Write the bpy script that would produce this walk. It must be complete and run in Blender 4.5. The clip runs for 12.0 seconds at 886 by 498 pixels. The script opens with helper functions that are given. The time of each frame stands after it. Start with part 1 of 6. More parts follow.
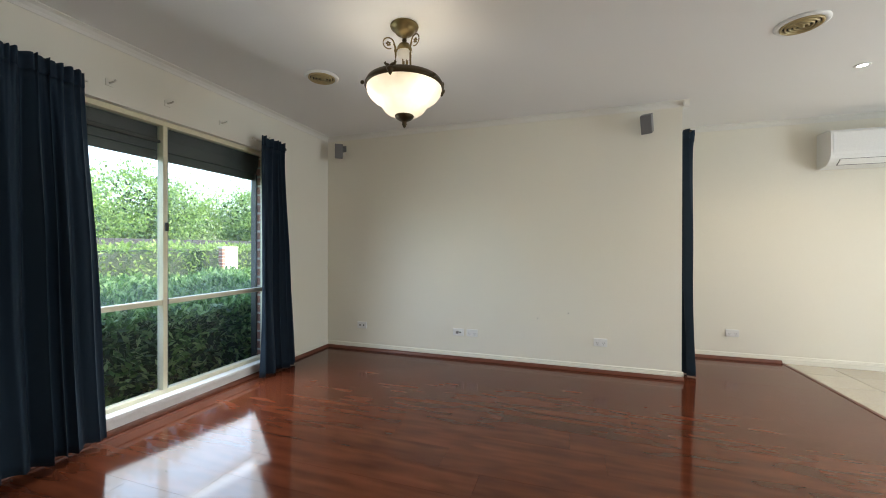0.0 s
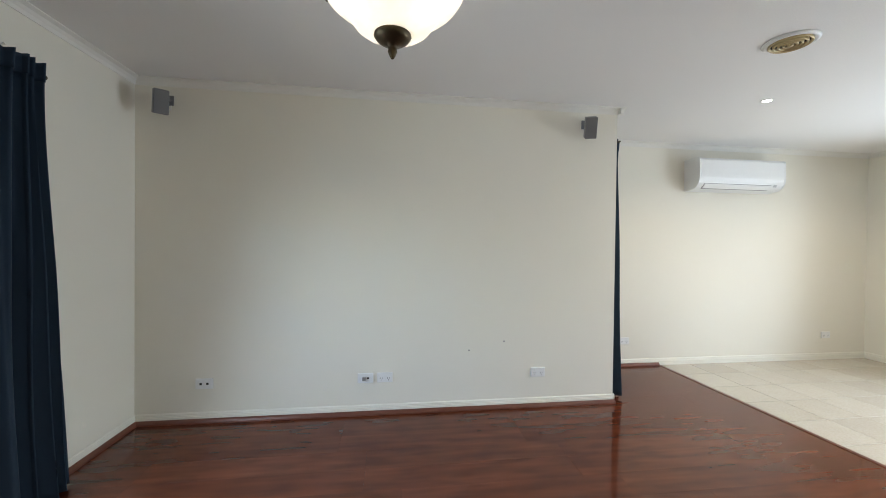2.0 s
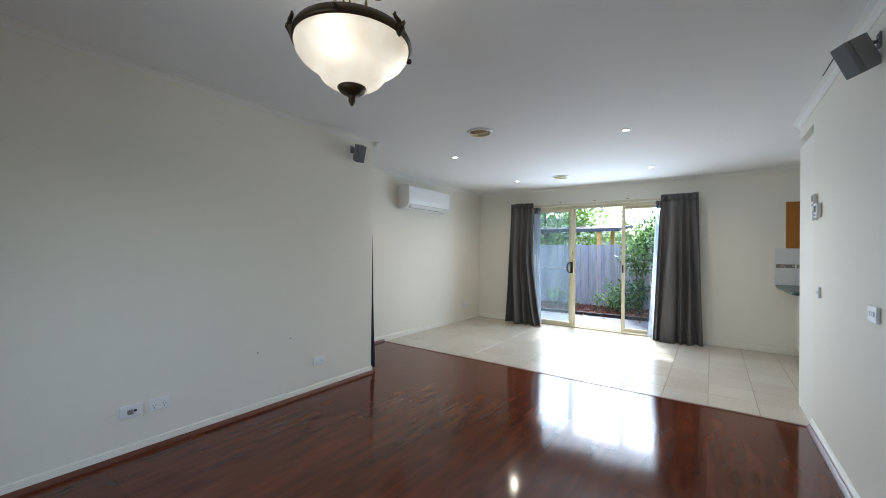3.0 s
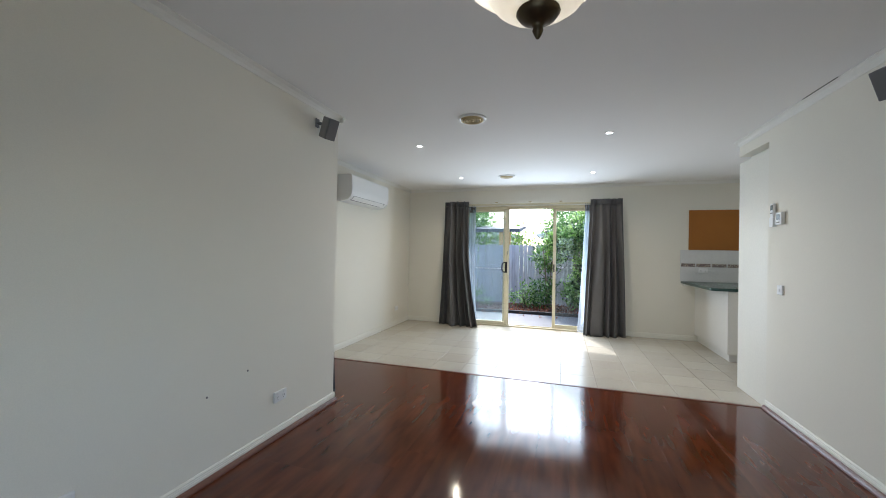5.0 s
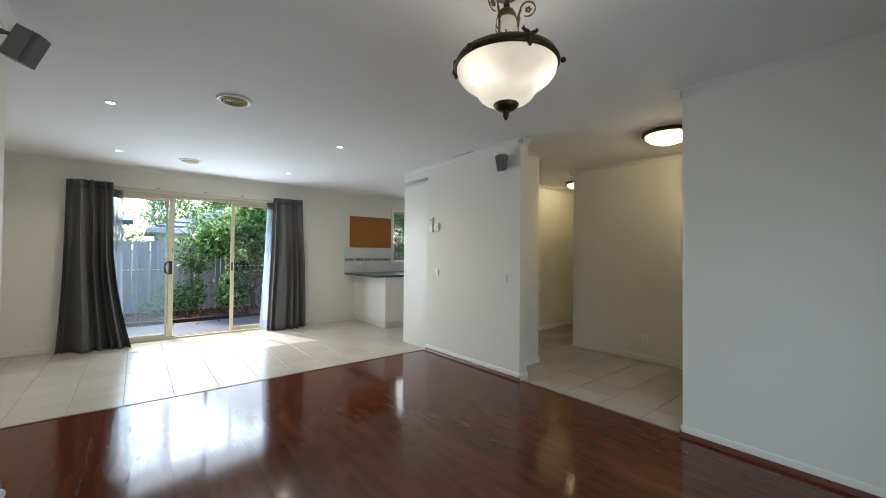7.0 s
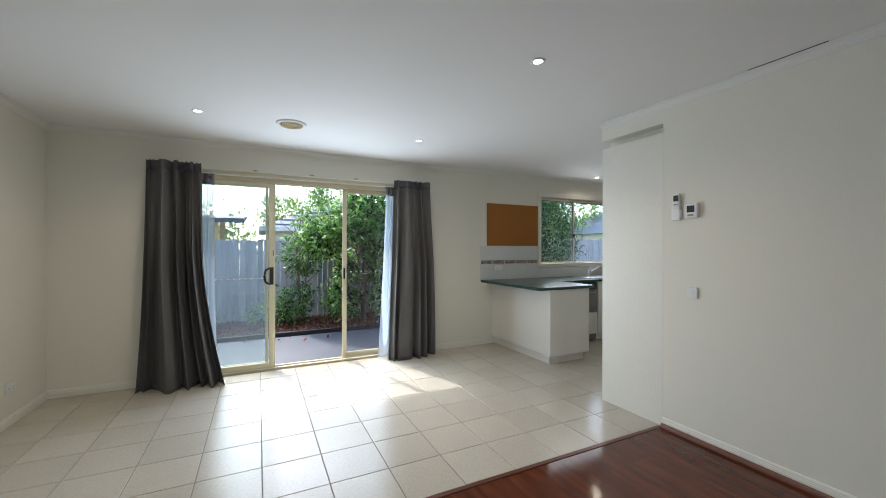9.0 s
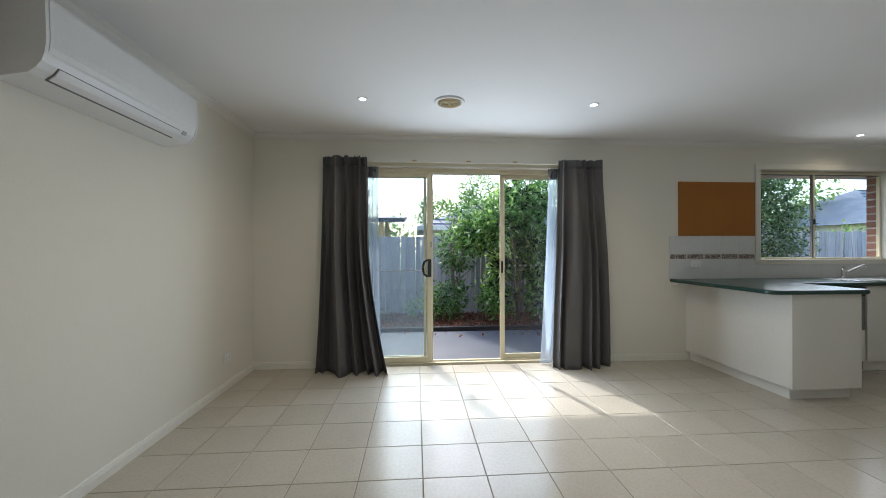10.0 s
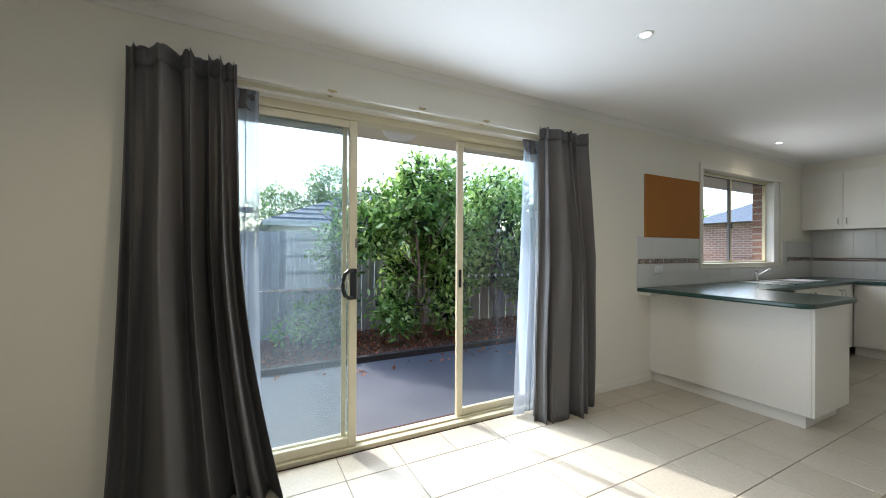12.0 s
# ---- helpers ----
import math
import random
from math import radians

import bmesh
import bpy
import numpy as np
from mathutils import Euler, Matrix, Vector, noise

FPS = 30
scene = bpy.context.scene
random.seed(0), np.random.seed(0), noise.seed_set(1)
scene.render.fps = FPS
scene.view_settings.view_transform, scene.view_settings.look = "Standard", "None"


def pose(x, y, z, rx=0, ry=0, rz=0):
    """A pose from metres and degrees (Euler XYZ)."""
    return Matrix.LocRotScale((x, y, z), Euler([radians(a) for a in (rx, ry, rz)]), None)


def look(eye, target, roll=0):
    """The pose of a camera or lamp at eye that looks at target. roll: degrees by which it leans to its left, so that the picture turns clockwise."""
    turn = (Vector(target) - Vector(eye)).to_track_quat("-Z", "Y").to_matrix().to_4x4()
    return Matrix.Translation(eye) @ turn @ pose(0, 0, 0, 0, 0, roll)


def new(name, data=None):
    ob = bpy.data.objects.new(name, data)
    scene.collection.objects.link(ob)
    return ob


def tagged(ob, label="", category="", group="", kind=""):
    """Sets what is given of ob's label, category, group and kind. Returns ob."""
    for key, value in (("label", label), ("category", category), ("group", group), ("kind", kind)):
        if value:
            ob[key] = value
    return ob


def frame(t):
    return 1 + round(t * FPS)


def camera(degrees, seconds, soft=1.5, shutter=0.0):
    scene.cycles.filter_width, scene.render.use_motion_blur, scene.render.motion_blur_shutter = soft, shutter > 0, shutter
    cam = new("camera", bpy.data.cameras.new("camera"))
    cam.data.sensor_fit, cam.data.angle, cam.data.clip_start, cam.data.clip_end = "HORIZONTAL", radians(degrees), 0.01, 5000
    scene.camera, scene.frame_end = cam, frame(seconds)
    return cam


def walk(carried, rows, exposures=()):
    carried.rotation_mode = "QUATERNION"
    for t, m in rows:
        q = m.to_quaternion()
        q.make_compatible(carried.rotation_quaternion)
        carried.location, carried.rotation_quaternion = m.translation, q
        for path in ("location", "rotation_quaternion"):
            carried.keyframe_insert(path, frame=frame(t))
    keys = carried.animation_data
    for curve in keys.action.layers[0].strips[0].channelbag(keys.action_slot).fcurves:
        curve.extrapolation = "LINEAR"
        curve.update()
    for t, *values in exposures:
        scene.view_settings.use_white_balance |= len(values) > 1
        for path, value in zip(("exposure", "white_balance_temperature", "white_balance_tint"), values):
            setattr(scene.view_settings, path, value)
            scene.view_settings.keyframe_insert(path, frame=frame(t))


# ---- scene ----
cam = camera(98.9, 12.0, soft=0.95)
PATH = [
    (0, (0.139, -0.185, 1.135), (-0.488, 1.714, 1.13), 0.1),
    (0.5, (0.127, -0.176, 1.135), (-0.392, 1.755, 1.129), 0.1),
    (1, (0.089, -0.096, 1.161), (-0.353, 1.854, 1.153), 0.2),
    (1.5, (-0.155, 0.256, 1.204), (-0.452, 2.234, 1.192), 0.4),
    (2, (-0.749, 0.678, 1.281), (-0.476, 2.659, 1.257), 0.7),
    (2.5, (-1.37, 0.669, 1.301), (-0.284, 2.349, 1.305), 0.9),
    (3, (-1.721, 0.676, 1.269), (-0.09, 1.834, 1.282), 0.7),
    (3.2, (-1.739, 0.668, 1.26), (-0.009, 1.671, 1.275), 0.7),
    (5, (-1.731, 1.736, 1.278), (0.178, 2.33, 1.29), 1.0),
    (5.5, (-1.774, 2.59, 1.279), (0.226, 2.609, 1.305), 0.9),
    (6, (-1.857, 3.041, 1.226), (-0.12, 2.051, 1.263), 0.5),
    (6.5, (-1.863, 3.048, 1.222), (-0.305, 1.795, 1.259), 0.4),
    (8.5, (-0.648, 2.826, 1.33), (0.905, 1.567, 1.337), 0.3),
    (9, (0.33, 2.772, 1.317), (2.128, 1.895, 1.317), 0.1),
    (9.5, (0.774, 2.781, 1.201), (2.735, 2.389, 1.216), 0.0),
    (10, (0.84, 2.785, 1.214), (2.835, 2.642, 1.218), -0.1),
    (10.5, (0.863, 2.798, 1.213), (2.861, 2.703, 1.215), -0.1),
    (11, (0.951, 2.79, 1.257), (2.949, 2.7, 1.239), -0.1),
    (11.5, (1.5, 2.868, 1.284), (3.458, 2.464, 1.269), 0.1),
    (12, (2.543, 3.239, 1.235), (4.313, 2.308, 1.238), 0.3),
]
EXPOSURES = [(0, 3.4, 7000, 10), (1.5, 3.45, 6650, 10), (2.0, 3.55, 6350, 10), (2.5, 3.0, 6100, 10), (3.0, 2.9, 6000, 10), (5, 2.82, 6180, 10), (6.5, 2.77, 6220, 10),
             (8.5, 2.85, 6300, 10), (9, 2.55, 6300, 10), (9.5, 2.28, 6350, 10), (11, 2.28, 6350, 10), (11.5, 2.33, 6350, 10), (12, 2.6, 6450, 10)]
walk(cam, [(t, look(eye, target, roll)) for t, eye, target, roll in PATH], EXPOSURES)

# ---- world, sun and the light of the openings ----
SUN_TO = Vector((0.956 * math.cos(radians(42.9)), 0.295 * math.cos(radians(42.9)), math.sin(radians(42.9)))).normalized()
world = bpy.data.worlds.new("sky")
scene.world = world
world.use_nodes = True
wn = world.node_tree
sky = wn.nodes.new("ShaderNodeTexSky")
sky.sky_type, sky.sun_disc = "NISHITA", False
sky.sun_elevation, sky.sun_rotation = radians(42.9), math.atan2(SUN_TO.x, SUN_TO.y)
sky.dust_density, sky.air_density = 1.6, 1.0
wn.nodes["Background"].inputs["Strength"].default_value = 0.15
wn.links.new(sky.outputs["Color"], wn.nodes["Background"].inputs["Color"])

sun = new("sun", bpy.data.lights.new("sun", "SUN"))
sun.data.energy, sun.data.angle, sun.data.color = 0.75, radians(0.7), (1.0, 0.98, 0.95)
sun.matrix_world = look((0, 0, 0), -SUN_TO)


def opening_light(name, eye, target, w, h, watts, colour):
    lamp = new(name, bpy.data.lights.new(name, "AREA"))
    lamp.data.shape, lamp.data.size, lamp.data.size_y = "RECTANGLE", w, h
    lamp.data.energy, lamp.data.color, lamp.data.spread = watts, colour, radians(172)
    lamp.matrix_world = look(eye, target)
    return lamp


for y in (1.77, 2.63):
    opening_light("sky_light_rear_door", (4.735, y, 1.08), (2.4, y - 0.47, 1.15), 0.86, 1.85, 3.45, (0.74, 0.87, 1.0))
opening_light("sky_light_kitchen_window", (4.80, -1.86, 1.6), (2.4, -1.86, 1.3), 1.4, 0.85, 1.9, (0.9, 0.95, 1.0))
for z in (0.45, 0.85, 1.25, 1.65):
    opening_light("sky_light_front_window", (-2.40, 1.84, z), (0, 1.4, z - 1.5), 1.08, 0.4, 0.64, (0.74, 0.87, 1.0))


def point_light(name, place, watts, radius, colour=(1.0, 0.87, 0.60)):
    lamp = new(name, bpy.data.lights.new(name, "POINT"))
    lamp.data.energy, lamp.data.shadow_soft_size, lamp.data.color = watts, radius, colour
    lamp.location = place


LAMP = (-0.75, 1.8)
CEIL_HEIGHT = 2.4
for turn in (90, 210, 330):
    point_light("pendant_bulb_light", (LAMP[0] + 0.125 * math.cos(radians(turn)), LAMP[1] + 0.125 * math.sin(radians(turn)), 2.01), 0.048, 0.018, (1.0, 0.93, 0.84))
point_light("hall_bulb_light", (-0.42, -0.8, 2.305), 4.8, 0.05, (1.0, 0.84, 0.54))
point_light("corridor_bulb_light", (1.45, -2.4, 2.31), 4.0, 0.05, (1.0, 0.85, 0.52))


DOWNLIGHTS = ((2.06, 3.2), (2.054, 1.325), (3.85, 3.2), (3.845, 1.33), (4.46, -1.83))
for x, y in DOWNLIGHTS:
    lamp = new("downlight_beam", bpy.data.lights.new("downlight_beam", "SPOT"))
    lamp.data.energy, lamp.data.color, lamp.data.shadow_soft_size = 3.2 if y > 0 else 1.0, (1.0, 0.84, 0.62), 0.025
    lamp.data.spot_size, lamp.data.spot_blend = radians(150), 0.7
    lamp.location = (x, y, CEIL_HEIGHT - 0.012)


# ---- materials ----
def material(name, build):
    m = bpy.data.materials.new(name)
    m.use_nodes = True
    nt = m.node_tree
    b = nt.nodes["Principled BSDF"]
    build(nt, b)
    return m


def node(nt, kind, **values):
    n = nt.nodes.new(kind)
    for key, value in values.items():
        n.inputs[key.replace("_", " ")].default_value = value
    return n


def coords(nt, scale=(1, 1, 1), world_space=True):
    if world_space:
        src = nt.nodes.new("ShaderNodeNewGeometry").outputs["Position"]
    else:
        src = nt.nodes.new("ShaderNodeTexCoord").outputs["Object"]
    mp = nt.nodes.new("ShaderNodeMapping")
    mp.inputs["Scale"].default_value = scale
    nt.links.new(src, mp.inputs["Vector"])
    return mp.outputs["Vector"]


def noise_of(nt, vec, scale, detail=4.0, rough=0.55):
    n = node(nt, "ShaderNodeTexNoise", Scale=scale, Detail=detail, Roughness=rough)
    nt.links.new(vec, n.inputs["Vector"])
    return n.outputs["Fac"]


def ramp(nt, fac, stops):
    r = nt.nodes.new("ShaderNodeValToRGB")
    els = r.color_ramp.elements
    while len(els) < len(stops):
        els.new(0.5)
    for e, (p, c) in zip(els, stops):
        e.position, e.color = p, (*c, 1)
    nt.links.new(fac, r.inputs["Fac"])
    return r.outputs["Color"]


def mixed(nt, fac, a, b, mode="MIX"):
    m = nt.nodes.new("ShaderNodeMix")
    m.data_type, m.blend_type = "RGBA", mode
    for sock, v in ((m.inputs[0], fac), (m.inputs[6], a), (m.inputs[7], b)):
        if isinstance(v, (float, int)):
            sock.default_value = v
        elif isinstance(v, tuple):
            sock.default_value = (*v, 1)
        else:
            nt.links.new(v, sock)
    return m.outputs[2]


def bump(nt, b, height, strength, distance=0.01):
    n = node(nt, "ShaderNodeBump", Strength=strength, Distance=distance)
    nt.links.new(height, n.inputs["Height"])
    nt.links.new(n.outputs["Normal"], b.inputs["Normal"])


def two_scale(name, c1, c2, big=0.8, small=40.0, rough=0.6, bumpy=0.05, metal=0.0, spec=0.5, world_space=True, stretch=(1, 1, 1)):
    """Paint, plastic or stone: two colours mixed by a broad and a fine noise, with fine relief."""
    def build(nt, b):
        vec = coords(nt, stretch, world_space)
        n1, n2 = noise_of(nt, vec, big, 3), noise_of(nt, vec, small, 3)
        col = mixed(nt, n1, c1, c2)
        fine = ramp(nt, n2, [(0.3, (0.97, 0.97, 0.97)), (0.7, (1.02, 1.02, 1.02))])
        nt.links.new(mixed(nt, 1.0, col, fine, "MULTIPLY"), b.inputs["Base Color"])
        r = nt.nodes.new("ShaderNodeMapRange")
        r.inputs["To Min"].default_value, r.inputs["To Max"].default_value = max(0.02, rough - 0.06), min(1, rough + 0.06)
        nt.links.new(n1, r.inputs["Value"])
        nt.links.new(r.outputs["Result"], b.inputs["Roughness"])
        b.inputs["Metallic"].default_value = metal
        b.inputs["Specular IOR Level"].default_value = spec
        if bumpy:
            bump(nt, b, n2, bumpy, 0.004)
    return material(name, build)


M_WALL = two_scale("cream_wall_paint", (0.77, 0.735, 0.64), (0.795, 0.765, 0.68), 0.7, 220, 0.62, 0.02, spec=0.3)
M_CEIL = two_scale("white_ceiling_paint", (0.80, 0.79, 0.775), (0.83, 0.82, 0.805), 0.6, 160, 0.8, 0.02, spec=0.2)
M_CORNICE = two_scale("cornice_paint", (0.75, 0.735, 0.69), (0.78, 0.765, 0.72), 0.8, 120, 0.75, 0.03, spec=0.25)
M_TRIM = two_scale("cream_gloss_trim", (0.76, 0.73, 0.64), (0.79, 0.765, 0.69), 1.0, 60, 0.4, 0.02)
M_WHITE = two_scale("white_plastic", (0.78, 0.78, 0.77), (0.8, 0.8, 0.79), 2.0, 90, 0.35, 0.01)
M_GREY = two_scale("grey_plastic", (0.2, 0.19, 0.185), (0.24, 0.23, 0.225), 3.0, 120, 0.5, 0.05)
M_DGREY = two_scale("dark_grille", (0.15, 0.15, 0.155), (0.18, 0.18, 0.185), 3.0, 300, 0.7, 0.3)
M_BLACK = two_scale("black_plastic", (0.012, 0.012, 0.013), (0.02, 0.02, 0.02), 3.0, 90, 0.3, 0.02)
M_FRAME = two_scale("cream_aluminium", (0.72, 0.66, 0.47), (0.76, 0.70, 0.52), 2.0, 80, 0.33, 0.01)
M_SHUTTER = two_scale("dark_shutter_metal", (0.03, 0.035, 0.03), (0.05, 0.052, 0.045), 2.0, 60, 0.5, 0.02)
M_BRASS = two_scale("aged_brass", (0.16, 0.115, 0.05), (0.26, 0.19, 0.085), 18.0, 120, 0.38, 0.06, metal=0.85)
M_BRONZE = two_scale("dark_bronze", (0.05, 0.036, 0.02), (0.09, 0.065, 0.035), 22.0, 140, 0.42, 0.08, metal=0.8)
M_VENT = two_scale("beige_brass_enamel", (0.42, 0.33, 0.16), (0.5, 0.4, 0.22), 9.0, 90, 0.4, 0.02, metal=0.3)
M_CHROME = two_scale("brushed_chrome", (0.55, 0.55, 0.56), (0.65, 0.65, 0.66), 6.0, 200, 0.2, 0.01, metal=1.0)
M_STEEL = two_scale("sink_steel", (0.5, 0.51, 0.52), (0.58, 0.58, 0.59), 5.0, 220, 0.28, 0.02, metal=1.0)
M_CABINET = two_scale("white_laminate", (0.765, 0.74, 0.685), (0.79, 0.765, 0.715), 1.2, 70, 0.4, 0.005)
M_COUNTER = two_scale("dark_green_laminate", (0.016, 0.05, 0.042), (0.024, 0.066, 0.056), 3.0, 260, 0.24, 0.03)
M_CONCRETE = two_scale("patio_concrete", (0.04, 0.048, 0.066), (0.105, 0.115, 0.14), 1.7, 55, 0.6, 0.25)
M_EDGING = two_scale("black_timber_edging", (0.018, 0.018, 0.02), (0.04, 0.038, 0.036), 5.0, 60, 0.8, 0.3)
M_SOIL = two_scale("brown_soil", (0.07, 0.04, 0.026), (0.12, 0.065, 0.04), 4.0, 60, 0.95, 0.5)
M_GROUND = two_scale("rough_grass", (0.07, 0.105, 0.035), (0.13, 0.15, 0.06), 0.6, 24, 0.95, 0.5)
M_BARK = two_scale("grey_brown_bark", (0.16, 0.12, 0.085), (0.26, 0.2, 0.15), 6.0, 70, 0.9, 0.5, stretch=(1, 1, 0.3))
M_ROOF = two_scale("grey_blue_roof_tile", (0.085, 0.105, 0.135), (0.12, 0.145, 0.175), 2.0, 22, 0.6, 0.4)
M_ROOF_DARK = two_scale("dark_shade_roof", (0.03, 0.032, 0.04), (0.05, 0.05, 0.06), 2.0, 30, 0.6, 0.2)
M_RENDER = two_scale("pale_render", (0.55, 0.52, 0.45), (0.62, 0.58, 0.52), 1.0, 40, 0.8, 0.1)
M_POST = two_scale("orange_timber_post", (0.5, 0.24, 0.06), (0.6, 0.32, 0.1), 3.0, 60, 0.6, 0.1)
M_SOFFIT = two_scale("cream_soffit_sheet", (0.7, 0.63, 0.5), (0.74, 0.68, 0.56), 1.0, 60, 0.7, 0.03)
M_GLASSWARE = two_scale("white_letterbox_paint", (0.8, 0.8, 0.8), (0.8, 0.8, 0.79), 1.0, 60, 0.5, 0.02)
M_DARKHOLE = two_scale("dark_recess", (0.01, 0.01, 0.01), (0.02, 0.02, 0.02), 3.0, 60, 0.8, 0.02)
M_CORK = two_scale("orange_cork", (0.33, 0.125, 0.022), (0.40, 0.16, 0.032), 3.0, 300, 0.9, 0.4)
M_GROUT = two_scale("grey_brown_grout", (0.22, 0.19, 0.15), (0.30, 0.265, 0.215), 4.0, 200, 0.9, 0.2)
M_SCOTIA = two_scale("red_brown_scotia", (0.10, 0.03, 0.018), (0.16, 0.05, 0.028), 4.0, 60, 0.35, 0.05)
M_SPLASH = two_scale("white_glazed_tile", (0.66, 0.66, 0.65), (0.71, 0.71, 0.70), 2.0, 40, 0.2, 0.02)


def build_floor_tile(nt, b):
    vec = coords(nt)
    rnd = nt.nodes.new("ShaderNodeObjectInfo").outputs["Random"]
    tone = ramp(nt, rnd, [(0.0, (0.49, 0.45, 0.38)), (0.5, (0.515, 0.475, 0.405)), (1.0, (0.54, 0.5, 0.43))])
    cloud = ramp(nt, noise_of(nt, vec, 7, 5), [(0.3, (0.97, 0.968, 0.96)), (0.7, (1.01, 1.01, 1.01))])
    col = mixed(nt, 1.0, tone, cloud, "MULTIPLY")
    speck = ramp(nt, noise_of(nt, vec, 60, 3), [(0.35, (0.95, 0.94, 0.92)), (0.6, (1.02, 1.02, 1.02))])
    nt.links.new(mixed(nt, 1.0, col, speck, "MULTIPLY"), b.inputs["Base Color"])
    rr = nt.nodes.new("ShaderNodeMapRange")
    rr.inputs["To Min"].default_value, rr.inputs["To Max"].default_value = 0.2, 0.26
    nt.links.new(noise_of(nt, vec, 3, 4), rr.inputs["Value"])
    nt.links.new(rr.outputs["Result"], b.inputs["Roughness"])
    b.inputs["Specular IOR Level"].default_value = 0.34
    bump(nt, b, noise_of(nt, vec, 14, 3), 0.06, 0.004)


M_TILE = material("cream_ceramic_floor_tile", build_floor_tile)


def build_plank(nt, b):
    info = nt.nodes.new("ShaderNodeObjectInfo")
    vec = coords(nt, (1.1, 13, 13))
    off = nt.nodes.new("ShaderNodeVectorMath")
    off.operation = "ADD"
    comb = nt.nodes.new("ShaderNodeCombineXYZ")
    mul = nt.nodes.new("ShaderNodeMath")
    mul.operation = "MULTIPLY"
    mul.inputs[1].default_value = 37.0
    nt.links.new(info.outputs["Random"], mul.inputs[0])
    nt.links.new(mul.outputs[0], comb.inputs["X"])
    nt.links.new(mul.outputs[0], comb.inputs["Z"])
    nt.links.new(vec, off.inputs[0])
    nt.links.new(comb.outputs[0], off.inputs[1])
    v = off.outputs[0]
    grain = noise_of(nt, v, 1.2, 1.5, 0.5)
    col = ramp(nt, grain, [(0.25, (0.08, 0.02, 0.0088)), (0.45, (0.1, 0.025, 0.011)), (0.6, (0.117, 0.0305, 0.0133)), (0.8, (0.142, 0.0395, 0.0175))])
    streak = ramp(nt, noise_of(nt, coords(nt, (2.4, 9, 9)), 1.7, 1.0, 0.5), [(0.32, (0.8, 0.78, 0.77)), (0.5, (1.0, 1.0, 1.0)), (0.72, (1.15, 1.17, 1.18))])
    col = mixed(nt, 1.0, col, streak, "MULTIPLY")
    tone = ramp(nt, info.outputs["Random"], [(0.0, (0.9, 0.89, 0.88)), (1.0, (1.08, 1.08, 1.07))])
    nt.links.new(mixed(nt, 1.0, col, tone, "MULTIPLY"), b.inputs["Base Color"])
    smear = noise_of(nt, coords(nt, (2, 5, 2)), 2.0, 4)
    rr = nt.nodes.new("ShaderNodeMapRange")
    rr.inputs["To Min"].default_value, rr.inputs["To Max"].default_value = 0.08, 0.115
    nt.links.new(smear, rr.inputs["Value"])
    nt.links.new(rr.outputs["Result"], b.inputs["Roughness"])
    b.inputs["Specular IOR Level"].default_value = 0.33


M_PLANK = material("glossy_red_brown_laminate", build_plank)


def build_bevel(nt, b):
    b.inputs["Base Color"].default_value = (0.06, 0.017, 0.009, 1)
    vec = coords(nt)
    rr = nt.nodes.new("ShaderNodeMapRange")
    rr.inputs["To Min"].default_value, rr.inputs["To Max"].default_value = 0.75, 0.9
    nt.links.new(noise_of(nt, vec, 9, 3), rr.inputs["Value"])
    nt.links.new(rr.outputs["Result"], b.inputs["Roughness"])


M_UNDERLAY = material("dark_plank_joint", build_bevel)


def fabric(name, c1, c2, through_light=0.0, sheer=0.0):
    def build(nt, b):
        vec = coords(nt)
        weave = nt.nodes.new("ShaderNodeTexWave")
        weave.inputs["Scale"].default_value = 260
        weave.inputs["Distortion"].default_value = 1.5
        weave.bands_direction = "Z"
        nt.links.new(vec, weave.inputs["Vector"])
        broad = noise_of(nt, vec, 3.0, 4)
        col = mixed(nt, broad, c1, c2)
        fine = ramp(nt, weave.outputs["Fac"], [(0.0, (0.9, 0.9, 0.9)), (1.0, (1.06, 1.06, 1.06))])
        col = mixed(nt, 1.0, col, fine, "MULTIPLY")
        nt.links.new(col, b.inputs["Base Color"])
        b.inputs["Roughness"].default_value = 0.85
        bump(nt, b, weave.outputs["Fac"], 0.12, 0.002)
        out = nt.nodes["Material Output"]
        last = b.outputs[0]
        if through_light:
            tr = nt.nodes.new("ShaderNodeBsdfTranslucent")
            nt.links.new(col, tr.inputs["Color"])
            mx = nt.nodes.new("ShaderNodeMixShader")
            mx.inputs[0].default_value = through_light
            nt.links.new(last, mx.inputs[1])
            nt.links.new(tr.outputs[0], mx.inputs[2])
            last = mx.outputs[0]
        if sheer:
            tp = nt.nodes.new("ShaderNodeBsdfTransparent")
            mx = nt.nodes.new("ShaderNodeMixShader")
            mx.inputs[0].default_value = sheer
            nt.links.new(last, mx.inputs[1])
            nt.links.new(tp.outputs[0], mx.inputs[2])
            last = mx.outputs[0]
        nt.links.new(last, out.inputs["Surface"])
    return material(name, build)


M_GREY_CURTAIN = fabric("grey_blockout_curtain", (0.1, 0.096, 0.096), (0.128, 0.123, 0.123))
M_GREY_LINING = fabric("pale_curtain_lining", (0.15, 0.145, 0.145), (0.19, 0.185, 0.185), 0.1)
M_BLUE_CURTAIN = fabric("navy_curtain", (0.0055, 0.0185, 0.037), (0.008, 0.026, 0.049), 0.03)
M_SHEER = fabric("white_sheer_voile", (0.48, 0.55, 0.64), (0.54, 0.61, 0.7), 0.5, 0.5)


